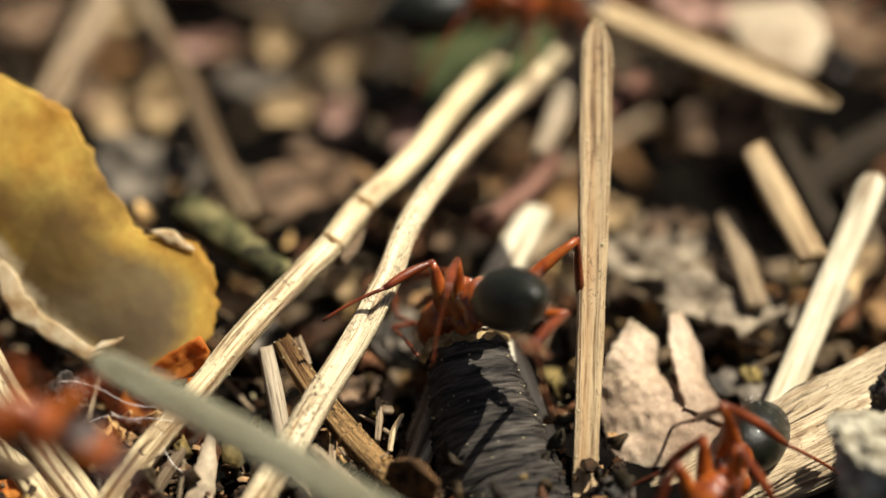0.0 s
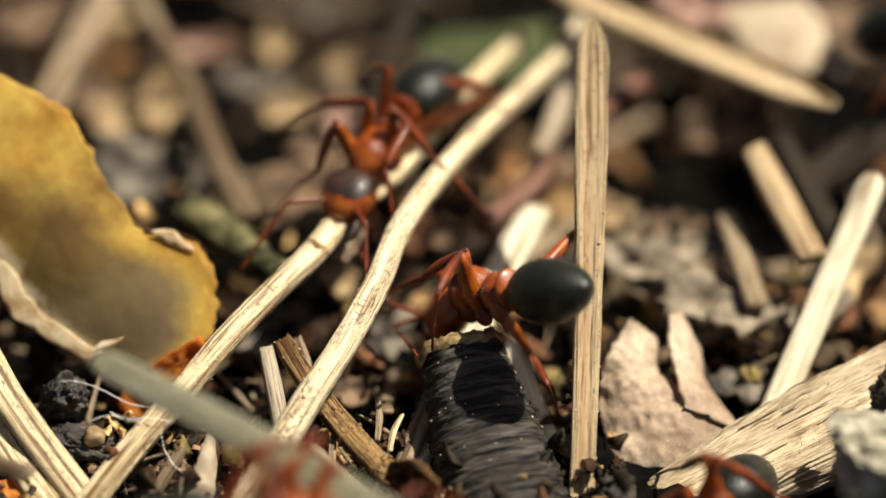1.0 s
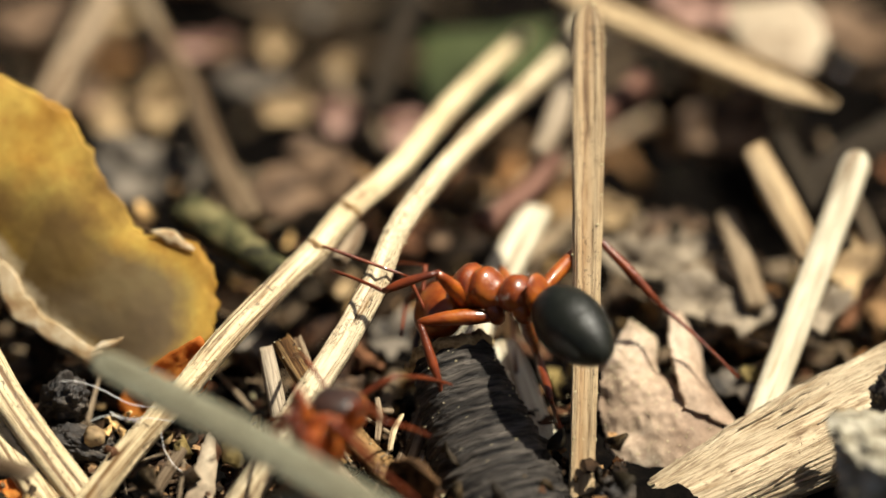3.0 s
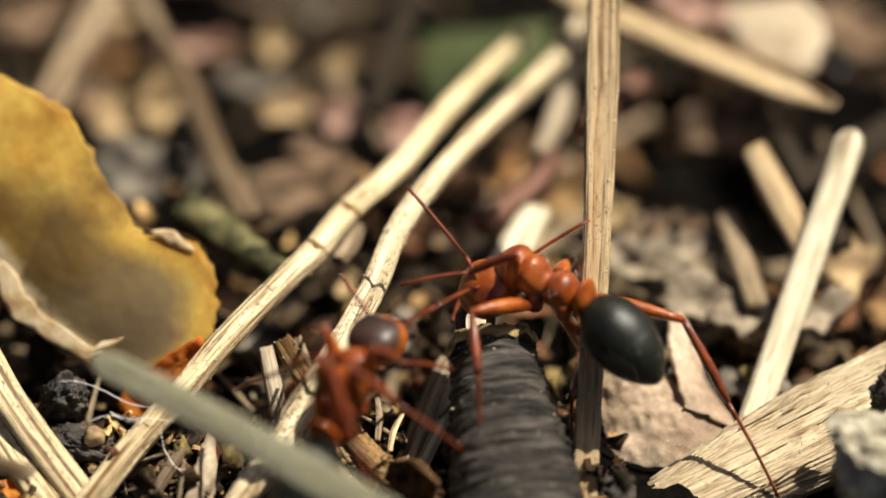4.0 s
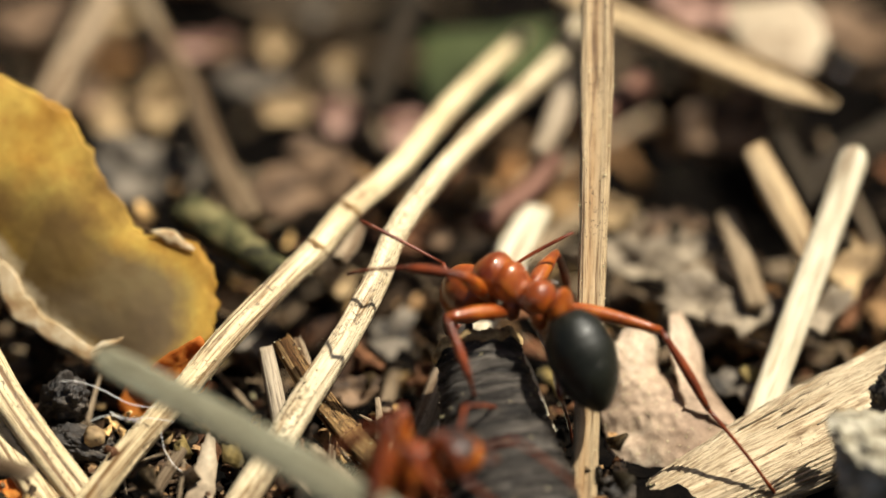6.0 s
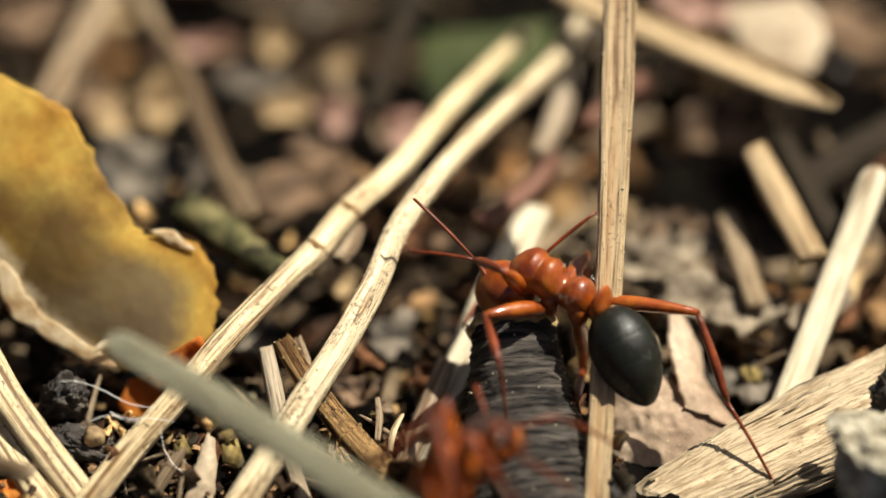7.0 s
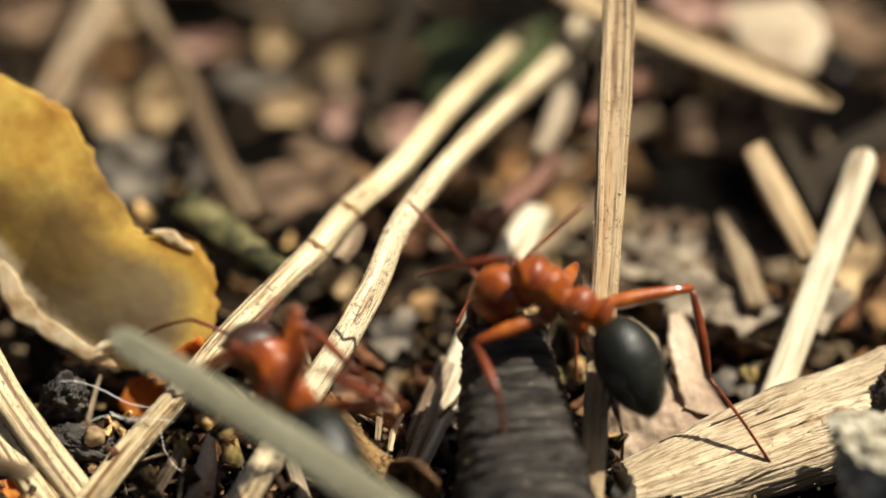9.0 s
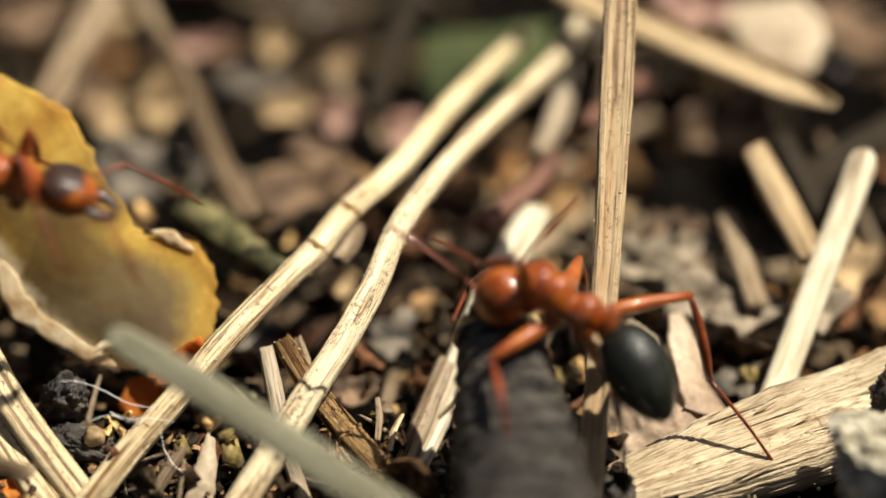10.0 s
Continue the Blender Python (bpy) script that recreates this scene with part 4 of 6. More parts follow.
def build_twig():
    """Dark twig with ringed bark, thicker away from its broken end; its own z runs to that end."""
    length, rings, sides = 9.0, 300, 72

    def ragged(c, s):
        return 0.2 * noise.noise((c * 2, s * 2, 9)) + 0.08 * noise.noise((c * 6, s * 6, 2))
    bm = bmesh.new()
    rows = []
    for i in range(rings + 1):
        f = i / rings
        r = 2.3 * (1 - f) + 1.0 * f
        row = []
        for k in range(sides):
            a = 2 * math.pi * k / sides
            c, s = math.cos(a), math.sin(a)
            wave = noise.noise((c * 1.3, s * 1.3, f * 4)) * 0.9
            ridge = abs(noise.noise((c * 0.9 + 3, s * 0.9, (f * length + 0.25 * wave) * 4.2)))
            crack = abs(noise.noise((c * 2.2, s * 2.2 + 7, (f * length + 0.3 * wave) * 7.5)))
            q = r * (1 + 0.11 * ridge + 0.10 * crack + 0.05 * noise.noise((c * 3, s * 3, f * 30)) + 0.04 * noise.noise((c, s, f * 7)))
            row.append(bm.verts.new(Vector((c * q, s * q * 0.86, f * length + ragged(c, s) * max(0.0, 1 - (rings - i) / 12))) * MM))
        rows.append(row)
    for a, b in zip(rows, rows[1:]):
        for k in range(sides):
            j = (k + 1) % sides
            bm.faces.new((a[k], a[j], b[j], b[k]))
    bm.faces.new(rows[0][::-1])
    ob = tagged(finish(bm, "dark_twig", BARK), "dark ringed twig gripped by an ant", "twig")
    for name, profile, mat, label in (("broken_end", ((1.10, -0.2), (1.17, -0.04), (1.08, 0.13), (0.88, 0.06), (0.78, -0.2)), BARK_RIM, "frayed ochre broken end"),
                                      ("pith", ((0.81, -0.1), (0.6, -0.2), (0.3, -0.16), (0.05, -0.2)), STALK_DIM, "brown wood inside the twig")):
        bm, ring = bmesh.new(), []
        for r, z in profile:
            row = []
            for k in range(sides):
                c, s = math.cos(2 * math.pi * k / sides), math.sin(2 * math.pi * k / sides)
                q = r * (1.03 + 0.05 * noise.noise((c * 4, s * 4, r * 5)))
                fray = 0.12 * noise.noise((c * 11, s * 11, 4)) if z > -0.05 else 0.0
                row.append(bm.verts.new(Vector((c * q, s * q * 0.86, length + z + fray + ragged(c, s))) * MM))
            ring.append(row)
        for a, b in zip(ring, ring[1:]):
            for k in range(sides):
                j = (k + 1) % sides
                bm.faces.new((a[k], a[j], b[j], b[k]))
        if name == "pith":
            bm.faces.new(ring[-1])
        part(name, bm, mat, ob, label)
    return ob


dark_twig = build_twig()


def add_parts():
    """Small parts of the large pieces: torn rim of the leaf, lifted splinters of the chip."""
    o = dead_leaf.location / MM
    bm = sweep(bmesh.new(), [p - o for p in spline([(-11.95, -3.03, 2.21), (-11.35, -3.54, 1.68), (-11.06, -4.00, 1.19), (-10.73, -4.23, 0.94), (-10.25, -4.46, 0.69), (-9.70, -4.68, 0.45), (-9.07, -4.96, 0.18), (-8.47, -5.16, -0.00)], 8)], [0.08, 0.5, 0.65, 0.7, 0.4, 0.5, 0.35, 0.4, 0.05], [0.02], hint=(-0.2, -1, 0.7), sides=12, rough=0.25)
    part("bleached_rim", bm, LEAF_TORN, dead_leaf, "pale bleached torn rim")
    bm = sweep(bmesh.new(), [p - o for p in spline([(-7.56, -3.06, 2.79), (-7.29, -3.10, 2.76), (-7.06, -3.18, 2.69), (-6.77, -3.30, 2.56), (-6.44, -3.40, 2.45)], 8)], [0.05, 0.22, 0.4, 0.22, 0.05], [0.05], hint=(-0.2, -1, 0.7), sides=12, rough=0.5)
    part("torn_notch", bm, LEAF_TORN, dead_leaf, "pale torn notch")
    bm = sweep(bmesh.new(), [p - o for p in spline([(-9.12, -5.10, 0.37), (-8.80, -5.01, 0.55), (-8.46, -4.97, 0.63), (-8.27, -4.91, 0.76)], 6)], [0.04, 0.2, 0.14, 0.03], [0.05], hint=(-0.2, -1, 0.7), sides=12, rough=0.6)
    part("torn_fold", bm, LEAF_TORN, dead_leaf, "pale torn fold")
    o = dry_needle.location / MM
    bm = sweep(bmesh.new(), [p - o for p in spline([(3.70, 6.31, 4.44), (6.52, 4.29, 4.21), (9.16, 2.81, 3.86), (10.44, 1.82, 3.52)], 8)], [0.08, 0.14, 0.14, 0.06], [0.1], sides=8, rough=0.3)
    part("edge_ridge", bm, STALK_TAN, dry_needle, "brown thickened edge")
    line = [Vector((0.15 * math.sin(math.pi * z / 12.0), -0.15, z)) for z in [0.5 * k for k in range(1, 24)]]
    part("midrib", sweep(bmesh.new(), line, [0.16, 0.14, 0.1], [0.06, 0.06, 0.03], hint=(0, -1, 0), sides=8), STRAW_GREEN, grass_blade, "slightly raised midrib")
    rnd = random.Random(8)
    for _ in range(16):
        z, x = rnd.uniform(1.0, 9.5), rnd.uniform(-0.9, 0.9)
        p = Vector((x, -0.5, z))
        q = p + Vector((rnd.uniform(-.12, .12), -rnd.uniform(0.05, 0.2), rnd.uniform(0.6, 1.8)))
        bm = sweep(bmesh.new(), spline([p, p.lerp(q, 0.5) + Vector((0, 0.03, 0)), q], 3), [0.05, 0.07, 0.02], [0.04, 0.04, 0.02], hint=(0, -1, 0), sides=6, seed=z)
        part("splinter", bm, WOOD, wood_chip)
    for thing, spots, wide in ((long_stalk, (((-2.58, -2.04, 2.55), (-2.36, -1.70, 2.60)), ((-3.36, -3.42, 2.39), (-3.20, -3.20, 2.44))), 0.66),
                               (brown_stalk, (((-2.42, -7.84, -0.12), (-2.33, -7.94, -0.17)), ((-1.62, -8.68, -0.50), (-1.54, -8.76, -0.55))), 0.78)):
        o = thing.location / MM
        for a, b in spots:
            a, b = Vector(a) - o, Vector(b) - o
            mid = a.lerp(b, 0.5)
            bm = sweep(bmesh.new(), [mid.lerp(a, 0.45), mid.lerp(a, 0.2), mid.lerp(b, 0.2), mid.lerp(b, 0.45)], [wide * .9, wide, wide, wide * .9], [0.46 if thing is long_stalk else 0.66], sides=20, square=0.6, rough=0.08)
            part("node", bm, STALK_TAN, thing, "brown knotted joint")
    o = crumpled_leaf.location
    lobe = sheet("curled_lobe", [(5.92, -3.91, 0.75), (5.89, -4.69, 0.35), (6.02, -5.52, 0.06), (6.23, -6.37, -0.43)],
                 [(6.21, -3.47, 0.5), (6.72, -4.14, -0.25), (6.94, -4.98, -0.73), (7.98, -6.43, -1.36)],
                 LEAF_CRUMPLED, "curled tan leaf lobe", "", n=40, m=16, bulge=0.3, thick=0.1, jag=0.06, crumple=0.09, seed=21.0, toward=(0.3, -0.7, 0.8))
    lobe.parent = crumpled_leaf
    lobe.location = lobe.location - o


add_parts()
for _ob, _count, _seed in ((dark_twig, 150, 1), (upright_needle, 130, 2), (long_stalk, 110, 3), (pitted_stalk, 130, 4), (wood_chip, 120, 5), (side_needle, 40, 6), (crumpled_leaf, 700, 8), (brown_stalk, 60, 9), (bark_chunk, 160, 10), (crust, 160, 11)):
    grit(_ob, _count, 0.045, GRIT, _seed)


def loose_grain(bm, rnd, x, y, z):
    r, c = rnd.uniform(0.02, 0.07), Vector((x * 0.55, y * 0.6 - 4.0, 0))
    c.z = ground_height(c.x, c.y) + rnd.uniform(0.05, 0.7)
    pts = [bm.verts.new((c + Vector(d) * r * rnd.uniform(0.6, 1.3)) * MM) for d in ((1, 0, 0), (0, 1, 0), (-1, 0, 0), (0, -1, 0), (0, 0, 1), (0, 0, -1))]
    for i in range(4):
        bm.faces.new((pts[i], pts[(i + 1) % 4], pts[4]))
        bm.faces.new((pts[(i + 1) % 4], pts[i], pts[5]))


def loose_humus(bm, rnd, x, y, z):
    """Crumbs that fill the hollows between the near stalks."""
    u, v = x * 0.55, y * 0.28 - 6.8
    if not (u > 0.0 and v < -4.0):
        loose_crumb(bm, rnd, u, v, ground_height(u, v) + rnd.uniform(-0.1, 0.35), 0.6)


for _k in range(3):
    scatter("humus_litter", "brown humus crumbs between the stalks", 1100, 101 + _k, loose_humus, HUMUS, False)
scatter("sand_grains", "pale sand grains and dust on soil", 2200, 41, loose_grain, GRIT)
# ---- the ants: x forwards, y to their left, z up, millimetres ----
def blob(bm, centre, size, seg=20, shape=None):
    made = bmesh.ops.create_uvsphere(bm, u_segments=seg, v_segments=seg // 2 + 2, radius=1)["verts"]
    for v in made:
        p = v.co.copy()
        if shape:
            p = shape(p)
        v.co = (Vector(centre) + Vector((p.x * size[0], p.y * size[1], p.z * size[2]))) * MM


def loft(rows, dent=0.0):
    """A rounded body along x from rows of x, height of the middle, half width, half height."""
    bm, sides = bmesh.new(), 24
    fine = []
    for i in range(len(rows) - 1):
        for k in range(2):
            fine.append([u + (v - u) * k / 2 for u, v in zip(rows[i], rows[i + 1])])
    fine.append(rows[-1])
    rings = []
    for x, z, w, h in fine:
        ring = []
        for k in range(sides):
            a = 2 * math.pi * k / sides
            r = 1 + dent * noise.noise((x * 2.3, math.cos(a) * 1.6, math.sin(a) * 1.6))
            ring.append(bm.verts.new(Vector((x, math.cos(a) * w * r, z + math.sin(a) * h * r)) * MM))
        rings.append(ring)
    for a, b in zip(rings, rings[1:]):
        for k in range(sides):
            j = (k + 1) % sides
            bm.faces.new((a[k], a[j], b[j], b[k]))
    bm.faces.new(rings[0])
    bm.faces.new(rings[-1][::-1])
    return bm


LEGS = {  # hip, femur, tibia, tarsus, foot at rest
    "front": ((0.85, 0.36, -0.38), 1.75, 1.45, 1.80, (2.5, 2.1)),
    "middle": ((0.15, 0.40, -0.45), 1.95, 1.70, 2.1, (0.3, 3.0)),
    "hind": ((-0.70, 0.36, -0.40), 2.75, 2.40, 2.8, (-2.9, 2.7)),
}
LEG_KEYS = [(k, s) for k in LEGS for s in (1, -1)]
NECK, WAIST, SOCKET = (1.42, 0, 0.02), (-1.32, 0, -0.05), (0.95, 0.22, 0.12)


def hairs(bm, rnd, count, place, length, thick=0.012):
    for _ in range(count):
        p, n = place(rnd)
        d = (n + Vector((rnd.uniform(-.4, .4), rnd.uniform(-.4, .4), rnd.uniform(-.4, .4)))).normalized() * length * rnd.uniform(0.6, 1.2)
        side = d.orthogonal().normalized() * thick
        other = d.cross(side).normalized() * thick
        a = [bm.verts.new((p + q) * MM) for q in (side, other - side * 0.5, -other - side * 0.5)]
        tip = bm.verts.new((p + d) * MM)
        for i in range(3):
            bm.faces.new((a[i], a[(i + 1) % 3], tip))


def bone(name, length, thick, mat, parent, bristles=0, seed=1):
    """A leg segment along its own x."""
    line = [Vector((length * i / 8, 0, 0.03 * length * math.sin(math.pi * i / 8))) for i in range(9)]
    bm = sweep(bmesh.new(), line, [2 * v for v in thick], [2 * v for v in thick], hint=(0, 0, 1), sides=10, square=1.0)
    blob(bm, (0, 0, 0), (thick[0] * 1.15,) * 3, 8)
    if bristles:
        rnd = random.Random(seed)

        def place(r):
            f, a = r.uniform(0.1, 1), r.uniform(0, 6.28)
            n = Vector((0.5, math.cos(a), math.sin(a)))
            return Vector((length * f, math.cos(a) * thick[1] * .7, math.sin(a) * thick[1] * .7)), n
        hairs(bm, rnd, bristles, place, 0.11, 0.007)
    return part(name, bm, mat, parent)


def build_ant(label, dark=0.8):
    ant = tagged(new("ant"), label, "ant", "wood ants")
    # thorax in one piece: neck, front hump, waist of the thorax, rear hump
    part("thorax", loft([(1.50, 0.02, 0.14, 0.14), (1.40, 0.05, 0.30, 0.30), (1.22, 0.10, 0.48, 0.48), (1.0, 0.15, 0.60, 0.60), (0.82, 0.17, 0.62, 0.63), (0.69, 0.15, 0.57, 0.58), (0.60, 0.13, 0.51, 0.52), (0.51, 0.145, 0.53, 0.56), (0.32, 0.15, 0.54, 0.58), (0.14, 0.09, 0.48, 0.50), (0.0, 0.0, 0.40, 0.40), (-0.11, -0.04, 0.37, 0.36), (-0.22, -0.02, 0.43, 0.45), (-0.42, 0.03, 0.50, 0.55), (-0.66, 0.01, 0.48, 0.53), (-0.86, -0.09, 0.38, 0.41), (-1.02, -0.18, 0.18, 0.2)], 0.05), ANT_RED, ant, "shiny red-brown humped thorax")
    bm = bmesh.new()

    def on_thorax(r):
        a, x = r.uniform(0.2, 2.94), r.uniform(-0.8, 1.2)
        n = Vector((0, math.cos(a), math.sin(a)))
        return Vector((x, n.y * 0.5, 0.06 + n.z * 0.54)), n
    hairs(bm, random.Random(9), 60, on_thorax, 0.12, 0.005)
    part("hairs", bm, FIBRE, ant, "short pale bristles")
    for _, (hip, *_r) in LEGS.items():
        for s in (1, -1):
            bm = bmesh.new()
            blob(bm, (hip[0], hip[1] * s * 0.9, hip[2] + 0.08), (0.27, 0.23, 0.36), 14)
            part("coxa", bm, ANT_RED, ant)
    bm = bmesh.new()
    blob(bm, (-1.15, 0, 0.12), (0.24, 0.46, 0.56), 20, lambda p: Vector((p.x * (1 - 0.5 * max(0, p.z)), p.y, p.z)))
    blob(bm, (-1.15, 0, -0.2), (0.4, 0.24, 0.24), 14)
    part("petiole", bm, ANT_RED, ant)
    # head: its own origin at the neck
    bm = bmesh.new()

    def skull(p):
        w = 1.0 - 0.26 * max(0, p.x) ** 2
        full = lambda v: math.copysign(abs(v) ** 0.8, v)
        return Vector((full(p.x) * 0.96, full(p.y) * w, full(p.z) * (1 - 0.25 * max(0, p.x))))
    blob(bm, (0.72, 0, 0.0), (0.80, 0.72, 0.58), 28, skull)
    head = part("head", bm, ANT_RED, ant, "red-brown head")
    head.location = mm(NECK)
    if dark > 0.3:  # dark cap on the back of the skull
        bm = bmesh.new()
        blob(bm, (0.72, 0, 0.0), (0.81, 0.73, 0.59), 40, skull)
        cut = 0.62 - 0.5 * dark
        bmesh.ops.delete(bm, geom=[v for v in bm.verts if v.co.z / MM < cut + 0.55 * (v.co.x / MM - 0.6)], context="VERTS")
        part("crown", bm, ANT_DARK, head, "dark brown crown of the head")
    for s in (1, -1):
        bm = bmesh.new()
        blob(bm, (0.84, 0.62 * s, 0.12), (0.09, 0.05, 0.085), 14)
        part("eye", bm, ANT_EYE, head, "black shiny eye")
        bm = sweep(bmesh.new(), spline([(1.28, 0.36 * s, -0.12), (1.58, 0.44 * s, -0.16), (1.92, 0.26 * s, -0.2), (2.02, 0.0, -0.22)], 4), [0.3, 0.36, 0.3, 0.08], [0.16, 0.18, 0.1], sides=8)
        part("mandible", bm, ANT_DARK, head, "dark jaw")
    # gaster: its own origin at the waist; four plates, each overlapping the next
    rows = []
    for i in range(41):
        f = i / 40
        x = 0.02 - 2.66 * f
        r = math.sin(math.pi * min(1, max(0.012, f * 0.97 + 0.02)) ** 0.88) ** 0.5
        r *= 1 - 0.16 * max(0.0, (f - 0.72) / 0.28) ** 2
        step = sum(0.011 * max(0.0, 1 - abs(f - cut - 0.02) / 0.03) for cut in (0.30, 0.55, 0.76) if f > cut)
        rows.append((x, 0.03 - 0.10 * f, 0.88 * r * (1 - step) * (1.04 - 0.10 * f), 0.85 * r * (1 - step) * (1.04 - 0.10 * f)))
    bm = loft(rows, 0.02)
    gaster = part("gaster", bm, ANT_BLACK, ant, "black oval gaster with short pale hairs")
    gaster.location = mm(WAIST)
    rnd = random.Random(4)

    def on_gaster(r):
        n = Vector((r.gauss(0, 1), r.gauss(0, 1), r.gauss(0, 1))).normalized()
        return Vector((-1.36 + n.x * 1.38, n.y * 0.85, 0.0 + n.z * 0.82)), (n + Vector((-1.6, 0, 0))).normalized()
    bm = bmesh.new()
    hairs(bm, rnd, 260, on_gaster, 0.10, 0.0035)
    part("hairs", bm, FIBRE, gaster, "short pale hairs")
    made = {"ant": ant, "head": head, "gaster": gaster}
    for kind, s in LEG_KEYS:
        hip, l1, l2, l3, _rest = LEGS[kind]
        femur = bone("leg", l1, [0.13, 0.23, 0.2, 0.10] if kind != "hind" else [0.13, 0.21, 0.17, 0.10], ANT_RED, ant)
        tibia = bone("tibia", l2, [0.075, 0.12, 0.135, 0.08], ANT_LEG, femur, 30)
        tarsus = bone("tarsus", l3, [0.06, 0.05, 0.045, 0.04, 0.05], ANT_LEG, femur, 24)
        made[kind, s] = (femur, tibia, tarsus)
    for s in (1, -1):
        scape = bone("antenna", 1.25, [0.055, 0.05, 0.06], ANT_LEG, ant)
        whip = bone("antenna_whip", 2.35, [0.034, 0.042, 0.048, 0.05, 0.035], ANT_LEG, scape, 20)
        whip.location = mm((1.25, 0, 0))
        made["antenna", s] = (scape, whip)
    return made


def along(origin, to, up):
    """A frame at origin whose x runs to a point and whose z leans to up."""
    x = (to - origin).normalized()
    y = up.cross(x)
    y = y.normalized() if y.length > 1e-6 else x.orthogonal().normalized()
    return Matrix.Translation(origin * MM) @ Matrix((x, y, x.cross(y))).transposed().to_4x4()


def free(m):
    """The pose with its place in millimetres, to reckon with."""
    q = m.copy()
    q.translation = m.translation / MM
    return q


def leg_pose(hip, l1, l2, l3, foot, side, bow):
    """Knee, ankle and foot in the ant's space for a foot to be set there; bow: which way the knee goes."""
    flat = Vector((hip.x - foot.x, hip.y - foot.y, 0))
    flat = flat.normalized() if flat.length > 0.01 else Vector((0, -side, 0))
    ankle = foot + (flat * 0.72 + Vector((0, 0, 0.69))) * l3
    span = ankle - hip
    reach = (l1 + l2) * 0.985
    if span.length > reach:
        ankle = hip + span.normalized() * reach
        span = ankle - hip
    if span.length < abs(l1 - l2) + 0.25:
        span = span.normalized() * (abs(l1 - l2) + 0.25)
        ankle = hip + span
    d = span.length
    a = (l1 * l1 - l2 * l2 + d * d) / (2 * d)
    h = math.sqrt(max(l1 * l1 - a * a, 0.0))
    n = span.normalized()
    up = bow - n * bow.dot(n)
    up = up.normalized() if up.length > 1e-4 else Vector((0, 0, 1))
    return hip + n * a + up * h, ankle


def set_leg(rows, kind, s, t, knee, ankle, foot):
    hip = Vector(LEGS[kind][0])
    hip.y *= s
    up = Vector((0, 0, 1))
    knee, ankle = Vector(knee), Vector(ankle)
    f = along(hip, knee, up)
    inv = f.inverted()
    rows[kind, s, 0].append((t, f))
    l1, l2 = LEGS[kind][1], LEGS[kind][2]
    k2 = hip + (knee - hip).normalized() * l1
    tb = along(k2, ankle, up)
    rows[kind, s, 1].append((t, inv @ tb))
    a2 = k2 + (ankle - k2).normalized() * l2
    rows[kind, s, 2].append((t, inv @ along(a2, Vector(foot), up)))


def key_legs(made, rows):
    for kind, s in LEG_KEYS:
        for i in range(3):
            walk(made[kind, s][i], rows[kind, s, i])


def course(track, t):
    """Place, heading, pitch and roll on a track of (seconds, place, heading, pitch, roll)."""
    if t <= track[0][0]:
        return [Vector(track[0][1]), *track[0][2:]]
    for a, b in zip(track, track[1:]):
        if t <= b[0]:
            f = (t - a[0]) / (b[0] - a[0])
            f = f * f * (3 - 2 * f) * 0.3 + f * 0.7
            return [Vector(a[1]).lerp(Vector(b[1]), f)] + [u + (v - u) * f for u, v in zip(a[2:], b[2:])]
    return [Vector(track[-1][1]), *track[-1][2:]]


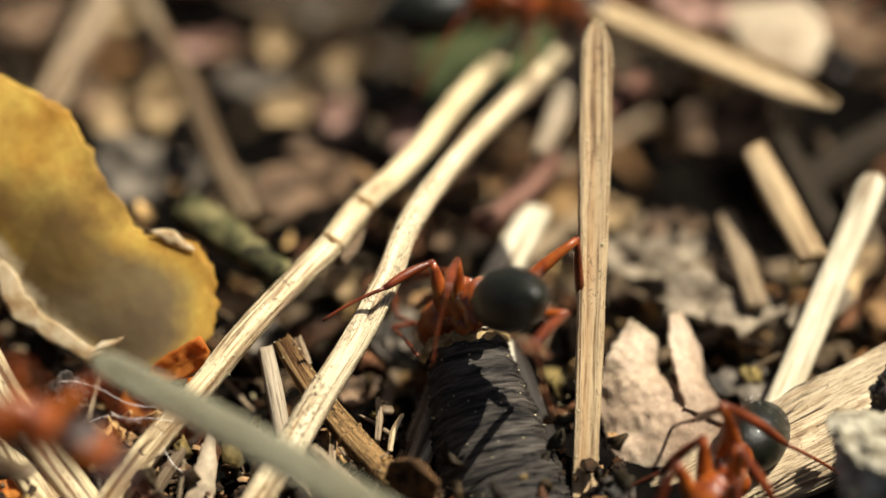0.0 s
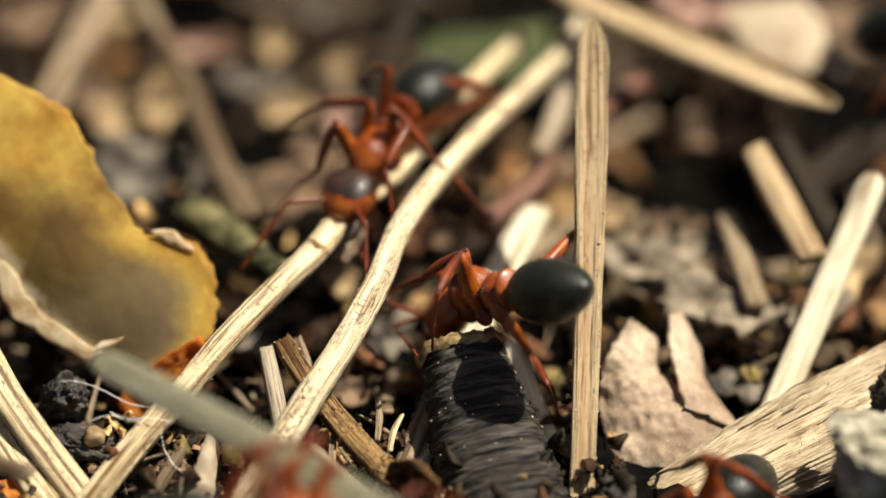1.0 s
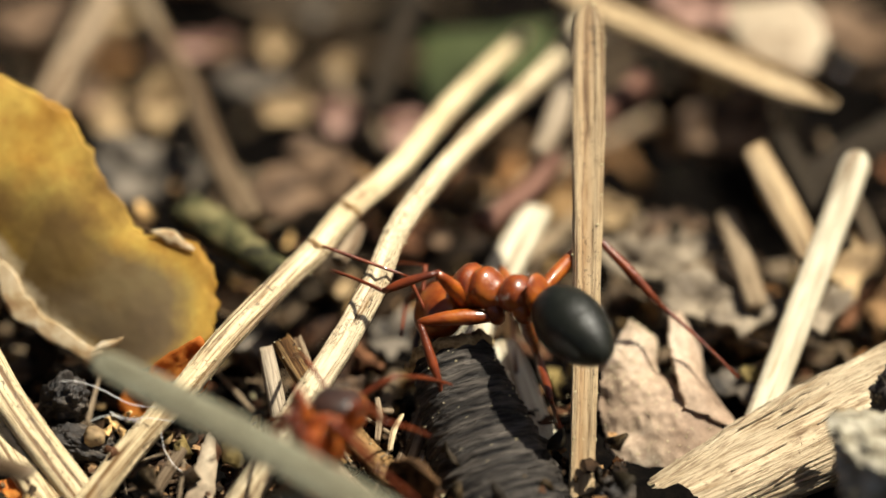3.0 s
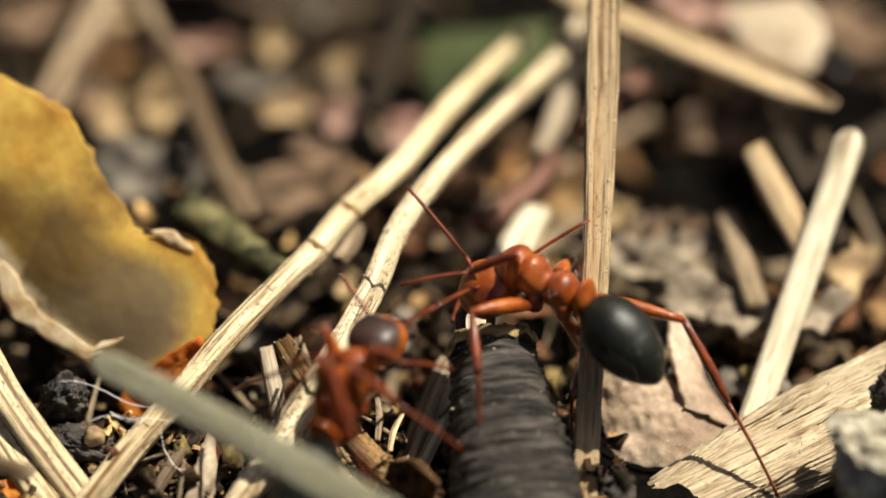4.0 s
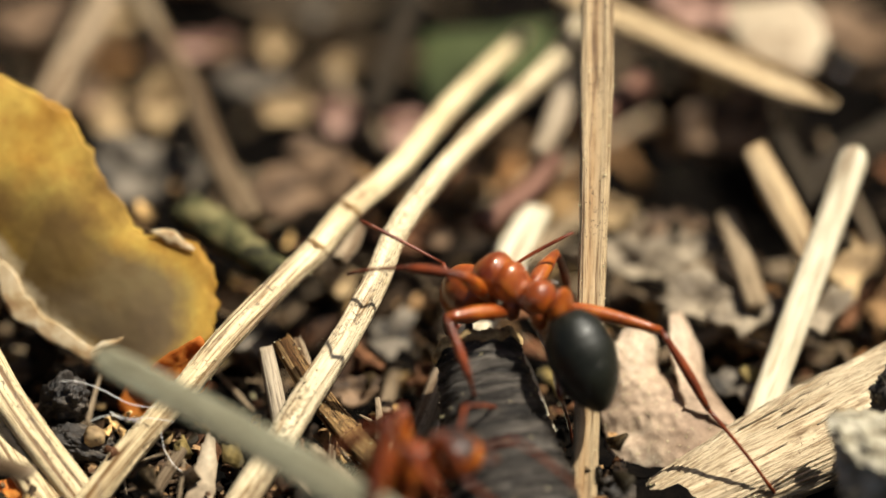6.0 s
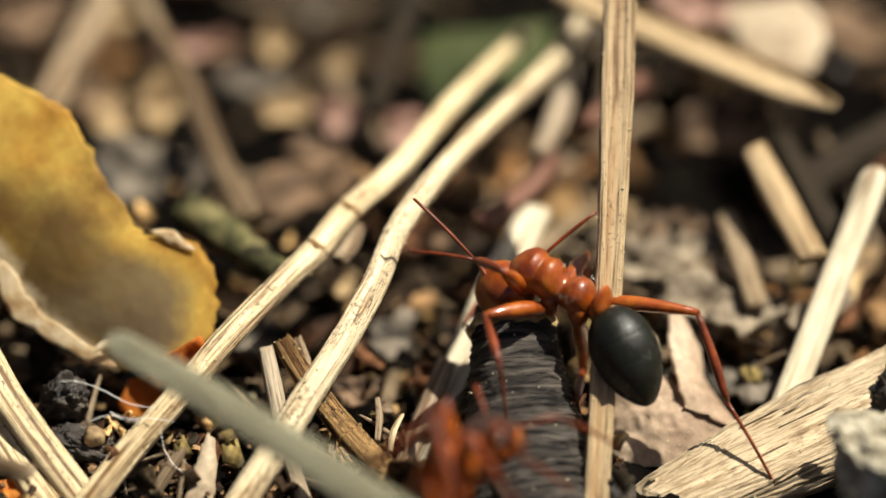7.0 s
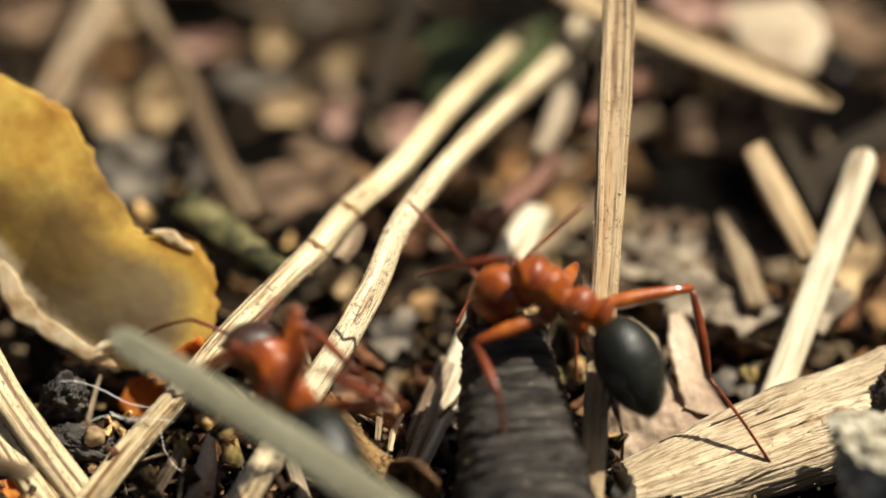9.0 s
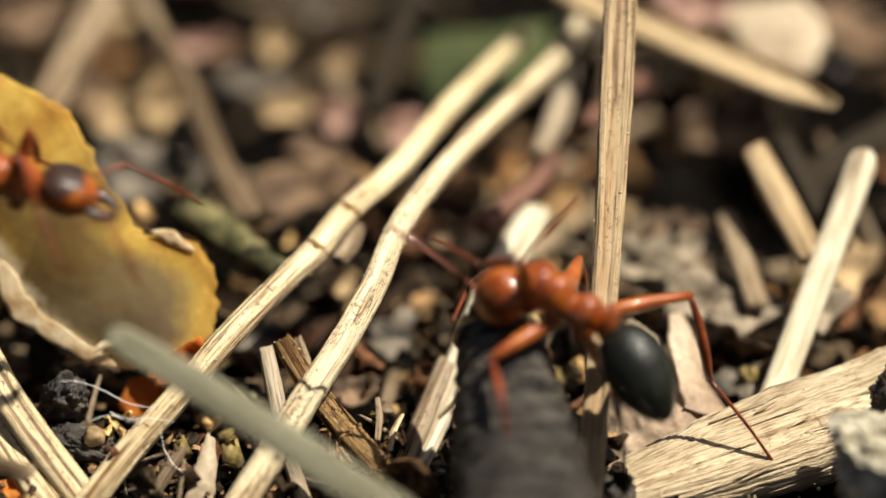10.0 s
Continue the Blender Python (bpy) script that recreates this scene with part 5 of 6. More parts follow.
def run(made, track, lively=1.0, step=0.26, phase=0.0, stand=1.25, bow_gaster=-8.0, head_tilt=18.0):
    """Key an ant that walks along its track in a tripod gait, feet planted between the steps."""
    times = sorted({0.0, 10.0, *[round(track[0][0] + i * 0.1, 3) for i in range(int((track[-1][0] - track[0][0]) * 10) + 1)]})
    times = [t for t in times if 0 <= t <= 10.0]

    def body(t):
        p, heading, pitch, roll = course(track, t)
        return Matrix.Translation(p) @ Euler((radians(roll), radians(-pitch), radians(heading))).to_matrix().to_4x4()

    def print_of(kind, s, t):
        x, y = LEGS[kind][4]
        return body(t) @ Vector((x, y * s, -stand))
    rows = {(k, s, i): [] for k, s in LEG_KEYS for i in range(3)}
    ant_rows, head_rows, gaster_rows, feel = [], [], [], {1: [], -1: []}
    whips = {1: [], -1: []}
    for t in times:
        b = body(t)
        m = b.copy()
        m.translation = b.translation * MM
        ant_rows.append((t, m))
        inv = b.inverted()
        for kind, s in LEG_KEYS:
            ph = (t / step + phase + (0.5 if (kind == "middle") == (s > 0) else 0.0))
            k = math.floor(ph)
            f = ph - k
            mid = lambda n: (n + 0.3 - phase - (0.5 if (kind == "middle") == (s > 0) else 0.0)) * step
            a, c = print_of(kind, s, mid(k)), print_of(kind, s, mid(k + 1))
            g = min(1, max(0, (f - 0.6) / 0.4))
            g = g * g * (3 - 2 * g)
            lift = Vector((0, 0, min(0.7, 0.4 * (c - a).length))) * math.sin(math.pi * g)
            foot = inv @ (a.lerp(c, g) + lift)
            hip = Vector(LEGS[kind][0])
            hip.y *= s
            lean = {"front": 0.35, "middle": 0.0, "hind": -0.45}[kind]
            knee, ankle = leg_pose(hip, *LEGS[kind][1:4], foot, s, Vector((lean, 0.45 * s, 1)))
            set_leg(rows, kind, s, t, knee, ankle, foot)
        sway = math.sin(t * 9 + phase * 5) * lively
        hp = pose(*mm(NECK), 0, head_tilt + 3 * math.sin(t * 5), 6 * sway)
        head_rows.append((t, hp))
        gaster_rows.append((t, pose(*mm(WAIST), 0, bow_gaster + 2 * math.sin(t * 4 + 1), -3 * sway)))
        for s in (1, -1):
            w = math.sin(t * 11 + s * 1.3 + phase) * lively
            base = free(hp) @ Vector((1.0, 0.26 * s, 0.16))
            tip = base + Vector((0.75, (0.85 + 0.25 * w) * s, 0.35 + 0.25 * w))
            fr = along(base, tip, Vector((0, 0, 1)))
            feel[s].append((t, fr))
            whips[s].append((t, pose(1.25 * MM, 0, 0, 0, 55 + 14 * w, -28 * s)))
    walk(made["ant"], ant_rows)
    walk(made["head"], head_rows)
    walk(made["gaster"], gaster_rows)
    for s in (1, -1):
        walk(made["antenna", s][0], feel[s])
        walk(made["antenna", s][1], whips[s])
    key_legs(made, rows)


def labour(made, rows, legs, feelers):
    """Key the ant that drags the twig, from places of its body, leg joints and feelers at some times."""
    keys = {(k, s, i): [] for k, s in LEG_KEYS for i in range(3)}
    ant_rows, head_rows, gaster_rows = [], [], []
    feel, whips = {1: [], -1: []}, {1: [], -1: []}
    up, z = Vector((0, -0.2, 1)), Vector((0, 0, 1))

    def between(table, t):
        for a, b in zip(table, table[1:]):
            if t <= b[0]:
                f = max(0.0, (t - a[0]) / (b[0] - a[0]))
                f = f * f * (3 - 2 * f)
                return [Vector(u).lerp(Vector(v), f) for u, v in zip(a[1:], b[1:])]
        return [Vector(u) for u in table[-1][1:]]
    for i in range(101):
        t = i * 0.1
        neck, waist, jaws, tail = between(rows, t)
        x = (neck - waist).normalized()
        y = up.cross(x).normalized()
        body = Matrix((x, y, x.cross(y))).transposed().to_4x4()
        body.translation = neck.lerp(waist, 0.5)
        inv = body.inverted()
        body.translation *= MM
        ant_rows.append((t, body))
        nk, ws = Vector(NECK), Vector(WAIST)
        hp = along(nk, inv @ jaws, z)
        head_rows.append((t, hp))
        gaster_rows.append((t, along(ws, ws * 2 - (inv @ tail), z)))
        for kind, s in LEG_KEYS:
            set_leg(keys, kind, s, t, *[inv @ p for p in between(legs[kind, s], t)])
        for s in (1, -1):
            elbow, tip = between(feelers[s], t)
            fr = along(free(hp) @ Vector((1.0, 0.26 * s, 0.28)), inv @ elbow, z)
            feel[s].append((t, fr))
            whips[s].append((t, along(Vector((1.25, 0, 0)), free(fr).inverted() @ (inv @ tip), z)))
    walk(made["ant"], ant_rows)
    walk(made["head"], head_rows)
    walk(made["gaster"], gaster_rows)
    for s in (1, -1):
        walk(made["antenna", s][0], feel[s])
        walk(made["antenna", s][1], whips[s])
    key_legs(made, keys)


dragging_ant = build_ant("red wood ant with black gaster dragging a twig", 0.1)
helper_ant = build_ant("red wood ant circling in front of the twig")
descending_ant = build_ant("red wood ant coming down over stalks and leaf")
crossing_ant = build_ant("red wood ant hurrying away over litter")
corner_ant = build_ant("red wood ant beside the pale wood chip")
late_ant = build_ant("red wood ant scurrying past the dead leaf")
leaf_ant = build_ant("red wood ant walking across the dead leaf")


def motions():
    # the shifted pieces
    walk(upright_needle, [(t, hang(a, b, 16.0)) for t, a, b in [
        (0, (3.99, 0.40, 7.02), (3.54, -9.21, -1.11)), (1, (3.87, 0.42, 7.04), (3.48, -9.21, -1.11)), (2.7, (3.67, 0.54, 7.21), (3.45, -9.21, -1.11)),
        (3.8, (4.21, 1.33, 8.30), (3.56, -9.37, -0.98)), (5.0, (4.08, 1.42, 8.42), (3.53, -9.52, -0.86)), (5.7, (3.93, 1.46, 8.48), (3.50, -9.52, -0.86)), (6.8, (4.58, 1.25, 8.18), (3.80, -9.84, -0.61)),
        (7.2, (4.66, 0.99, 8.17), (3.89, -9.84, -0.61)), (7.5, (5.54, 0.63, 7.67), (4.08, -10.15, -0.36)), (7.9, (4.69, 0.91, 8.05), (3.76, -10.15, -0.36)), (8.5, (4.60, 0.95, 8.11), (3.68, -10.15, -0.36)), (10, (4.64, 0.83, 8.28), (3.65, -10.15, -0.36))]])
    walk(side_needle, [(t, hang(a, b, 10.0)) for t, a, b in [
        (0, (11.41, -0.46, 2.77), (8.25, -6.87, -1.29)), (1, (11.40, -0.46, 2.77), (8.18, -6.87, -1.29)), (2.7, (11.08, -0.25, 3.06), (7.99, -6.87, -1.29)), (3.8, (10.82, 0.22, 3.71), (7.78, -6.87, -1.29)),
        (4.5, (10.77, 0.22, 3.71), (7.75, -6.87, -1.29)), (5.7, (10.82, 0.05, 3.47), (7.78, -6.87, -1.29)), (6.8, (11.38, -0.30, 2.99), (8.40, -6.87, -1.29)), (7.5, (11.59, -0.43, 2.81), (8.47, -6.87, -1.29)), (8.5, (11.19, -0.08, 3.29), (8.13, -6.87, -1.29)), (10, (11.16, -0.08, 3.29), (8.08, -6.87, -1.29))]])
    walk(grass_blade, [(t, hang(a, b, 12.0)) for t, a, b in [
        (0, (-8.64, -10.47, 4.31), (-2.25, -14.54, 2.96)), (5.7, (-8.64, -10.45, 4.33), (-2.27, -14.54, 2.96)), (6.8, (-8.36, -10.20, 4.67), (-1.97, -14.50, 3.01)), (8.3, (-8.22, -10.12, 4.78), (-1.84, -14.50, 3.01)), (10, (-8.29, -10.08, 4.84), (-1.90, -14.50, 3.01))]])
    walk(long_stalk, [(t, nudged(long_stalk, (2.33, 6.70, 2.41), s)) for t, s in [(0, (0.55, 0.1, 0)), (0.5, (0.25, 0, 0)), (1.0, (0.02, 0, 0)), (3, (0, 0, 0)), (10, (0, 0, 0))]])
    walk(pitted_stalk, [(t, nudged(pitted_stalk, (3.08, 5.05, 2.69), s)) for t, s in [(0, (0.45, 0.1, 0)), (0.8, (0.15, 0, 0)), (1.5, (0.02, 0, 0)), (3, (0, 0, 0)), (10, (0, 0, 0))]])
    walk(wood_chip, [(t, ends(a, b, (0, -0.5, 0.85))) for t, a, b in [
        (0, (5.34, -9.07, -1.94), (12.55, -5.71, 0.13)), (1, (5.34, -9.03, -1.89), (12.55, -5.70, 0.15)), (5.7, (5.34, -9.03, -1.89), (12.55, -5.70, 0.15)),
        (6.8, (5.34, -9.14, -1.70), (12.55, -5.76, 0.07)), (8, (4.76, -9.02, -1.53), (12.55, -5.80, 0.01)), (10, (4.33, -8.93, -1.41), (12.55, -5.84, -0.05))]])
    walk(dark_twig, [(t, hang(b, a, 9.0)) for t, a, b in [
        (0, (2.3, -11.36, -3.05), (0.55, -5.36, 0.79)), (0.5, (2.3, -11.36, -3.05), (0.52, -5.36, 0.79)), (1.7, (2.3, -11.36, -3.05), (0.26, -5.57, 0.66)), (2.7, (2.48, -11.36, -3.05), (-0.06, -5.63, 0.58)),
        (3.8, (2.28, -12.6, -2.03), (1.27, -6.01, 1.39)), (5.0, (2.27, -13.06, -1.64), (0.80, -6.70, 1.68)), (5.7, (2.27, -13.06, -1.64), (0.80, -6.70, 1.68)), (6.8, (2.54, -11.6, -2.86), (1.54, -5.37, 1.28)),
        (7.5, (2.63, -11.6, -2.86), (2.09, -5.17, 1.56)), (8.0, (2.44, -11.6, -2.86), (1.58, -5.42, 1.39)), (8.5, (2.43, -12.21, -2.35), (1.56, -5.98, 1.77)), (10, (2.36, -15.17, 0.10), (1.40, -7.36, 2.77))]])
    drag_body = [  # seconds, neck, waist, jaws, tail
        (0, (0.23, -4.62, 1.57), (1.16, -6.62, 3.14), (-0.21, -4.46, 0.10), (2.34, -8.34, 4.69)),
        (0.5, (0.35, -4.51, 1.58), (1.55, -6.47, 3.00), (-0.25, -4.35, 0.16), (3.42, -7.94, 4.07)),
        (1, (0.53, -4.31, 1.67), (1.88, -6.17, 3.08), (-0.21, -4.31, 0.30), (3.66, -7.56, 4.37)),
        (1.7, (0.55, -4.42, 1.71), (2.10, -6.20, 3.03), (-0.35, -4.53, 0.46), (3.99, -7.76, 3.90)),
        (2, (0.45, -4.54, 1.76), (2.16, -6.20, 3.03), (-0.43, -4.56, 0.49), (3.72, -8.23, 3.36)),
        (2.7, (0.16, -4.89, 2.08), (2.31, -6.21, 3.02), (-0.82, -5.29, 0.94), (3.80, -8.54, 2.96)),
        (3.8, (1.52, -5.39, 3.39), (3.83, -6.76, 3.24), (0.81, -6.20, 2.29), (5.49, -7.98, 1.78)),
        (4.5, (1.38, -5.39, 3.33), (3.40, -7.16, 3.42), (0.63, -6.19, 2.26), (5.05, -8.77, 2.62)),
        (5, (0.92, -6.08, 3.69), (3.14, -7.55, 3.54), (0.16, -6.58, 2.45), (4.26, -9.53, 2.01)),
        (5.7, (0.77, -6.04, 3.61), (2.90, -7.66, 3.56), (0.09, -6.26, 2.25), (3.85, -9.29, 1.49)),
        (6.8, (1.75, -5.05, 3.08), (4.08, -6.38, 2.79), (1.10, -5.57, 1.77), (5.26, -8.02, 0.73)),
        (7.5, (2.33, -4.91, 3.05), (4.66, -6.56, 2.54), (1.72, -5.16, 1.65), (5.86, -8.09, 0.66)),
        (8, (1.85, -5.09, 3.05), (4.14, -6.50, 2.79), (1.19, -5.38, 1.68), (5.22, -7.93, 1.03)),
        (8.5, (1.73, -6.04, 3.74), (4.16, -7.06, 3.17), (1.10, -6.27, 2.34), (5.23, -8.52, 1.35)),
        (9.2, (1.80, -7.38, 4.55), (4.20, -8.12, 3.60), (1.00, -7.47, 3.24), (5.44, -9.73, 1.62)),
        (10, (1.92, -7.92, 4.81), (4.29, -8.66, 3.84), (1.02, -7.97, 3.56), (5.84, -10.30, 1.81)),
    ]
    drag_legs = {}  # seconds, knee, ankle, foot
    drag_legs['front', 1] = [
        (0, (-0.46, -4.72, 3.71), (-1.62, -5.73, 2.84), (-3.45, -6.29, 2.06)),
        (0.5, (-0.56, -4.77, 3.64), (-1.56, -5.92, 2.57), (-3.38, -6.23, 2.15)),
        (1, (0.59, -4.58, 3.26), (-0.50, -4.40, 2.32), (-1.75, -3.90, 1.13)),
        (1.4, (1.13, -4.69, 3.42), (-0.26, -5.11, 3.35), (-1.36, -5.35, 3.01)),
        (1.7, (-0.34, -4.30, 2.68), (-1.08, -5.05, 1.68), (-2.32, -5.65, 0.52)),
        (2, (-0.20, -4.96, 3.09), (-1.22, -4.80, 2.07), (-2.12, -3.99, 0.74)),
        (2.5, (-0.06, -5.15, 3.40), (-1.47, -5.35, 3.16), (-3.08, -4.58, 2.89)),
        (2.7, (-0.56, -5.69, 3.17), (-1.96, -5.95, 2.87), (-3.11, -4.59, 2.63)),
        (3.8, (1.87, -6.50, 4.57), (0.66, -6.21, 3.83), (-1.13, -6.31, 3.72)),
        (4.5, (1.66, -6.58, 4.54), (0.95, -5.95, 3.45), (-0.56, -6.53, 2.68)),
        (5, (0.23, -7.77, 4.08), (-0.06, -6.95, 2.94), (-1.36, -5.97, 2.21)),
        (5.5, (0.16, -7.34, 4.47), (-1.28, -7.35, 4.48), (-2.63, -7.22, 3.32)),
        (5.7, (0.23, -7.38, 4.50), (-1.21, -7.33, 4.59), (-2.63, -6.63, 3.78)),
        (6.8, (1.49, -6.44, 3.99), (0.95, -5.14, 3.66), (-0.64, -4.29, 3.64)),
        (7.5, (1.59, -6.21, 3.79), (0.52, -6.06, 2.82), (-1.09, -6.56, 2.19)),
        (8, (1.80, -6.05, 4.23), (0.52, -5.73, 3.65), (-0.93, -4.95, 2.90)),
        (8.5, (1.86, -6.74, 4.91), (0.43, -6.82, 4.80), (-0.99, -6.08, 3.99)),
        (9, (1.78, -7.97, 5.46), (0.51, -7.52, 4.95), (-0.62, -6.60, 3.93)),
        (9.5, (1.98, -8.51, 5.68), (0.64, -8.12, 5.31), (-0.62, -6.95, 4.89)),
        (10, (1.98, -8.68, 5.90), (0.93, -7.93, 5.25), (-0.34, -6.69, 5.22)),
    ]
    drag_legs['front', -1] = [
        (0, (0.09, -3.44, 1.79), (-0.80, -2.66, 0.95), (-1.26, -1.76, -0.55)),
        (2.7, (-0.35, -3.64, 1.57), (-1.24, -3.20, 0.52), (-1.37, -4.98, 0.75)),
        (3.8, (1.11, -4.20, 2.17), (0.53, -3.45, 1.07), (0.23, -5.18, 1.45)),
        (7.5, (1.99, -3.58, 1.89), (1.12, -3.12, 0.83), (0.53, -4.81, 0.99)),
        (10, (1.37, -6.30, 3.89), (0.66, -5.61, 2.85), (0.23, -7.33, 3.05)),
    ]
    drag_legs['middle', 1] = [
        (0, (0.31, -5.58, 4.92), (0.09, -7.62, 4.15), (-0.13, -7.81, 2.87)),
        (0.5, (0.32, -5.87, 4.17), (0.23, -7.43, 3.56), (0.09, -7.57, 2.51)),
        (1, (0.45, -5.33, 3.72), (-0.13, -6.93, 3.64), (-0.27, -6.57, 1.58)),
        (1.4, (-1.04, -6.16, 2.24), (-0.26, -7.44, 1.33), (0.23, -8.37, 0.39)),
        (1.7, (-0.79, -5.70, 1.76), (-0.29, -6.69, 0.47), (0.16, -5.88, -1.42)),
        (2.7, (-0.84, -5.92, 1.92), (-0.30, -6.90, 0.64), (0.01, -6.41, -1.38)),
        (3.8, (0.80, -7.27, 3.35), (0.91, -8.71, 2.48), (0.97, -9.43, 0.52)),
        (5, (-0.06, -7.75, 3.27), (0.50, -8.72, 2.01), (0.73, -7.95, 0.10)),
        (5.7, (-0.06, -7.98, 3.63), (0.52, -8.95, 2.37), (0.80, -8.26, 0.43)),
        (6.8, (0.87, -6.70, 2.93), (1.22, -8.35, 2.74), (1.45, -8.21, 0.66)),
        (7.5, (1.94, -7.36, 2.72), (2.15, -8.94, 2.13), (2.30, -9.66, 0.16)),
        (8.5, (0.94, -7.76, 3.01), (1.33, -9.28, 2.38), (1.54, -9.38, 0.30)),
        (10, (1.21, -9.67, 3.66), (1.47, -11.31, 3.41), (1.69, -11.99, 1.46)),
    ]
    drag_legs['middle', -1] = [
        (0, (0.09, -3.97, 1.45), (-0.65, -2.94, 0.32), (-1.26, -1.52, -1.10)),
        (2.7, (1.12, -3.28, 1.67), (1.42, -3.03, 0.02), (1.55, -5.10, -0.26)),
        (3.8, (3.42, -3.82, 2.43), (3.63, -3.36, 0.82), (3.53, -5.32, 0.08)),
        (5, (2.73, -4.49, 3.16), (3.13, -4.12, 1.57), (3.14, -5.95, 0.57)),
        (5.7, (2.76, -4.61, 3.24), (3.16, -3.98, 1.73), (3.20, -5.97, 1.13)),
        (6.8, (3.57, -3.38, 2.26), (3.45, -3.38, 0.56), (3.42, -4.66, -1.11)),
        (7.5, (4.34, -3.40, 2.31), (4.30, -3.01, 0.65), (4.21, -4.74, -0.54)),
        (8.5, (3.55, -4.22, 2.81), (3.39, -4.14, 1.13), (3.34, -5.42, -0.53)),
        (10, (3.46, -5.88, 3.98), (3.56, -5.53, 2.33), (3.69, -6.79, 0.69)),
    ]
    drag_legs['hind', 1] = [
        (0, (3.15, -7.45, 3.39), (2.26, -9.59, 4.03), (2.76, -9.07, 1.33)),
        (0.5, (2.14, -4.81, 0.25), (2.61, -7.03, 1.02), (3.17, -5.63, -1.34)),
        (1.7, (2.29, -4.62, 0.11), (2.76, -6.95, 0.42), (3.18, -5.75, -2.08)),
        (2.7, (2.14, -4.65, 0.13), (2.62, -6.99, 0.36), (3.18, -5.81, -2.12)),
        (3.8, (3.73, -5.37, 0.49), (3.32, -7.68, 0.97), (3.33, -6.68, -1.63)),
        (5, (2.77, -6.03, 0.80), (2.87, -8.32, 1.46), (3.29, -7.05, -0.97)),
        (5.7, (2.77, -6.09, 0.85), (2.87, -8.38, 1.51), (3.28, -7.11, -0.92)),
        (6.8, (3.60, -5.11, -0.07), (3.37, -7.41, 0.59), (3.61, -6.26, -1.96)),
        (8.5, (4.16, -6.02, 0.43), (4.38, -8.34, 0.94), (4.61, -6.92, -1.44)),
        (10, (4.25, -7.60, 1.28), (4.40, -9.87, 1.95), (4.57, -9.04, -0.69)),
    ]
    drag_legs['hind', -1] = [
        (0, (3.42, -5.11, 4.01), (3.61, -5.17, 1.62), (3.73, -7.51, 0.08)),
        (0.5, (3.56, -4.36, 3.64), (3.67, -4.69, 1.26), (3.77, -6.68, -0.70)),
        (1, (3.52, -3.44, 3.15), (3.58, -4.15, 0.85), (3.64, -6.83, 0.05)),
        (1.7, (3.52, -3.40, 3.30), (3.59, -4.84, 1.38), (3.55, -7.48, 0.46)),
        (2, (3.37, -3.27, 3.20), (4.08, -2.45, 1.06), (4.60, -5.15, 1.60)),
        (2.5, (3.20, -3.11, 2.96), (5.23, -3.36, 1.70), (5.89, -6.01, 2.33)),
        (2.7, (3.05, -3.03, 2.91), (5.07, -3.73, 1.82), (7.23, -4.88, 0.47)),
        (3.8, (6.77, -6.85, 2.65), (7.40, -7.88, 0.73), (8.53, -8.94, -1.25)),
        (4.5, (6.18, -7.21, 2.67), (7.05, -8.07, 0.80), (8.47, -8.94, -1.25)),
        (5, (5.95, -7.47, 2.65), (6.89, -8.19, 0.64), (8.50, -8.94, -1.25)),
        (5.7, (5.80, -7.49, 2.63), (6.80, -8.23, 0.58), (8.47, -8.94, -1.25)),
        (6.8, (6.87, -6.51, 2.61), (7.24, -7.74, 0.58), (8.56, -8.86, -1.31)),
        (7.5, (7.22, -6.35, 2.83), (7.41, -7.53, 0.86), (8.68, -8.83, -1.26)),
        (8, (6.35, -6.03, 3.28), (6.74, -7.18, 1.35), (8.27, -8.29, -0.70)),
        (8.5, (6.32, -6.20, 3.37), (6.73, -7.27, 1.39), (8.27, -8.27, -0.66)),
        (9, (6.27, -6.57, 3.55), (6.73, -7.37, 1.43), (8.27, -8.24, -0.63)),
        (10, (6.33, -6.91, 3.59), (6.77, -7.50, 1.42), (8.29, -8.19, -0.56)),
    ]
    drag_feelers = {}  # seconds, elbow, tip
    drag_feelers[1] = [
        (0, (-1.24, -3.51, 0.38), (-1.40, -1.62, 0.46)),
        (2.7, (-1.21, -4.82, 2.40), (-3.04, -4.56, 2.82)),
        (3.8, (0.76, -5.61, 3.76), (-0.46, -4.79, 4.94)),
        (4.2, (0.50, -5.63, 3.71), (-0.68, -4.78, 4.92)),
        (4.5, (0.62, -5.60, 3.76), (-0.51, -4.72, 5.00)),
        (4.8, (-0.01, -5.99, 3.76), (-1.39, -5.26, 4.82)),
        (5, (-0.37, -6.26, 3.74), (-2.25, -6.30, 3.73)),
        (5.3, (-0.35, -6.13, 3.71), (-2.22, -6.06, 3.85)),
        (5.7, (-0.16, -5.89, 3.71), (-1.85, -5.43, 4.38)),
        (6.8, (0.89, -5.13, 3.19), (-0.41, -4.34, 4.33)),
        (7.2, (1.03, -5.00, 3.02), (-0.31, -4.24, 4.13)),
        (7.5, (1.05, -4.96, 2.85), (-0.80, -4.73, 3.21)),
        (8, (0.57, -5.15, 2.92), (-1.22, -4.79, 3.46)),
        (8.5, (0.82, -5.95, 3.68), (-0.40, -5.13, 4.86)),
        (9, (0.75, -6.95, 4.33), (-0.51, -6.16, 5.48)),
        (9.5, (0.59, -7.44, 4.52), (-0.99, -6.87, 5.37)),
        (9.7, (0.66, -7.58, 4.65), (-0.46, -6.72, 5.89)),
        (10, (0.56, -7.79, 4.71), (-0.98, -7.19, 5.60)),
    ]
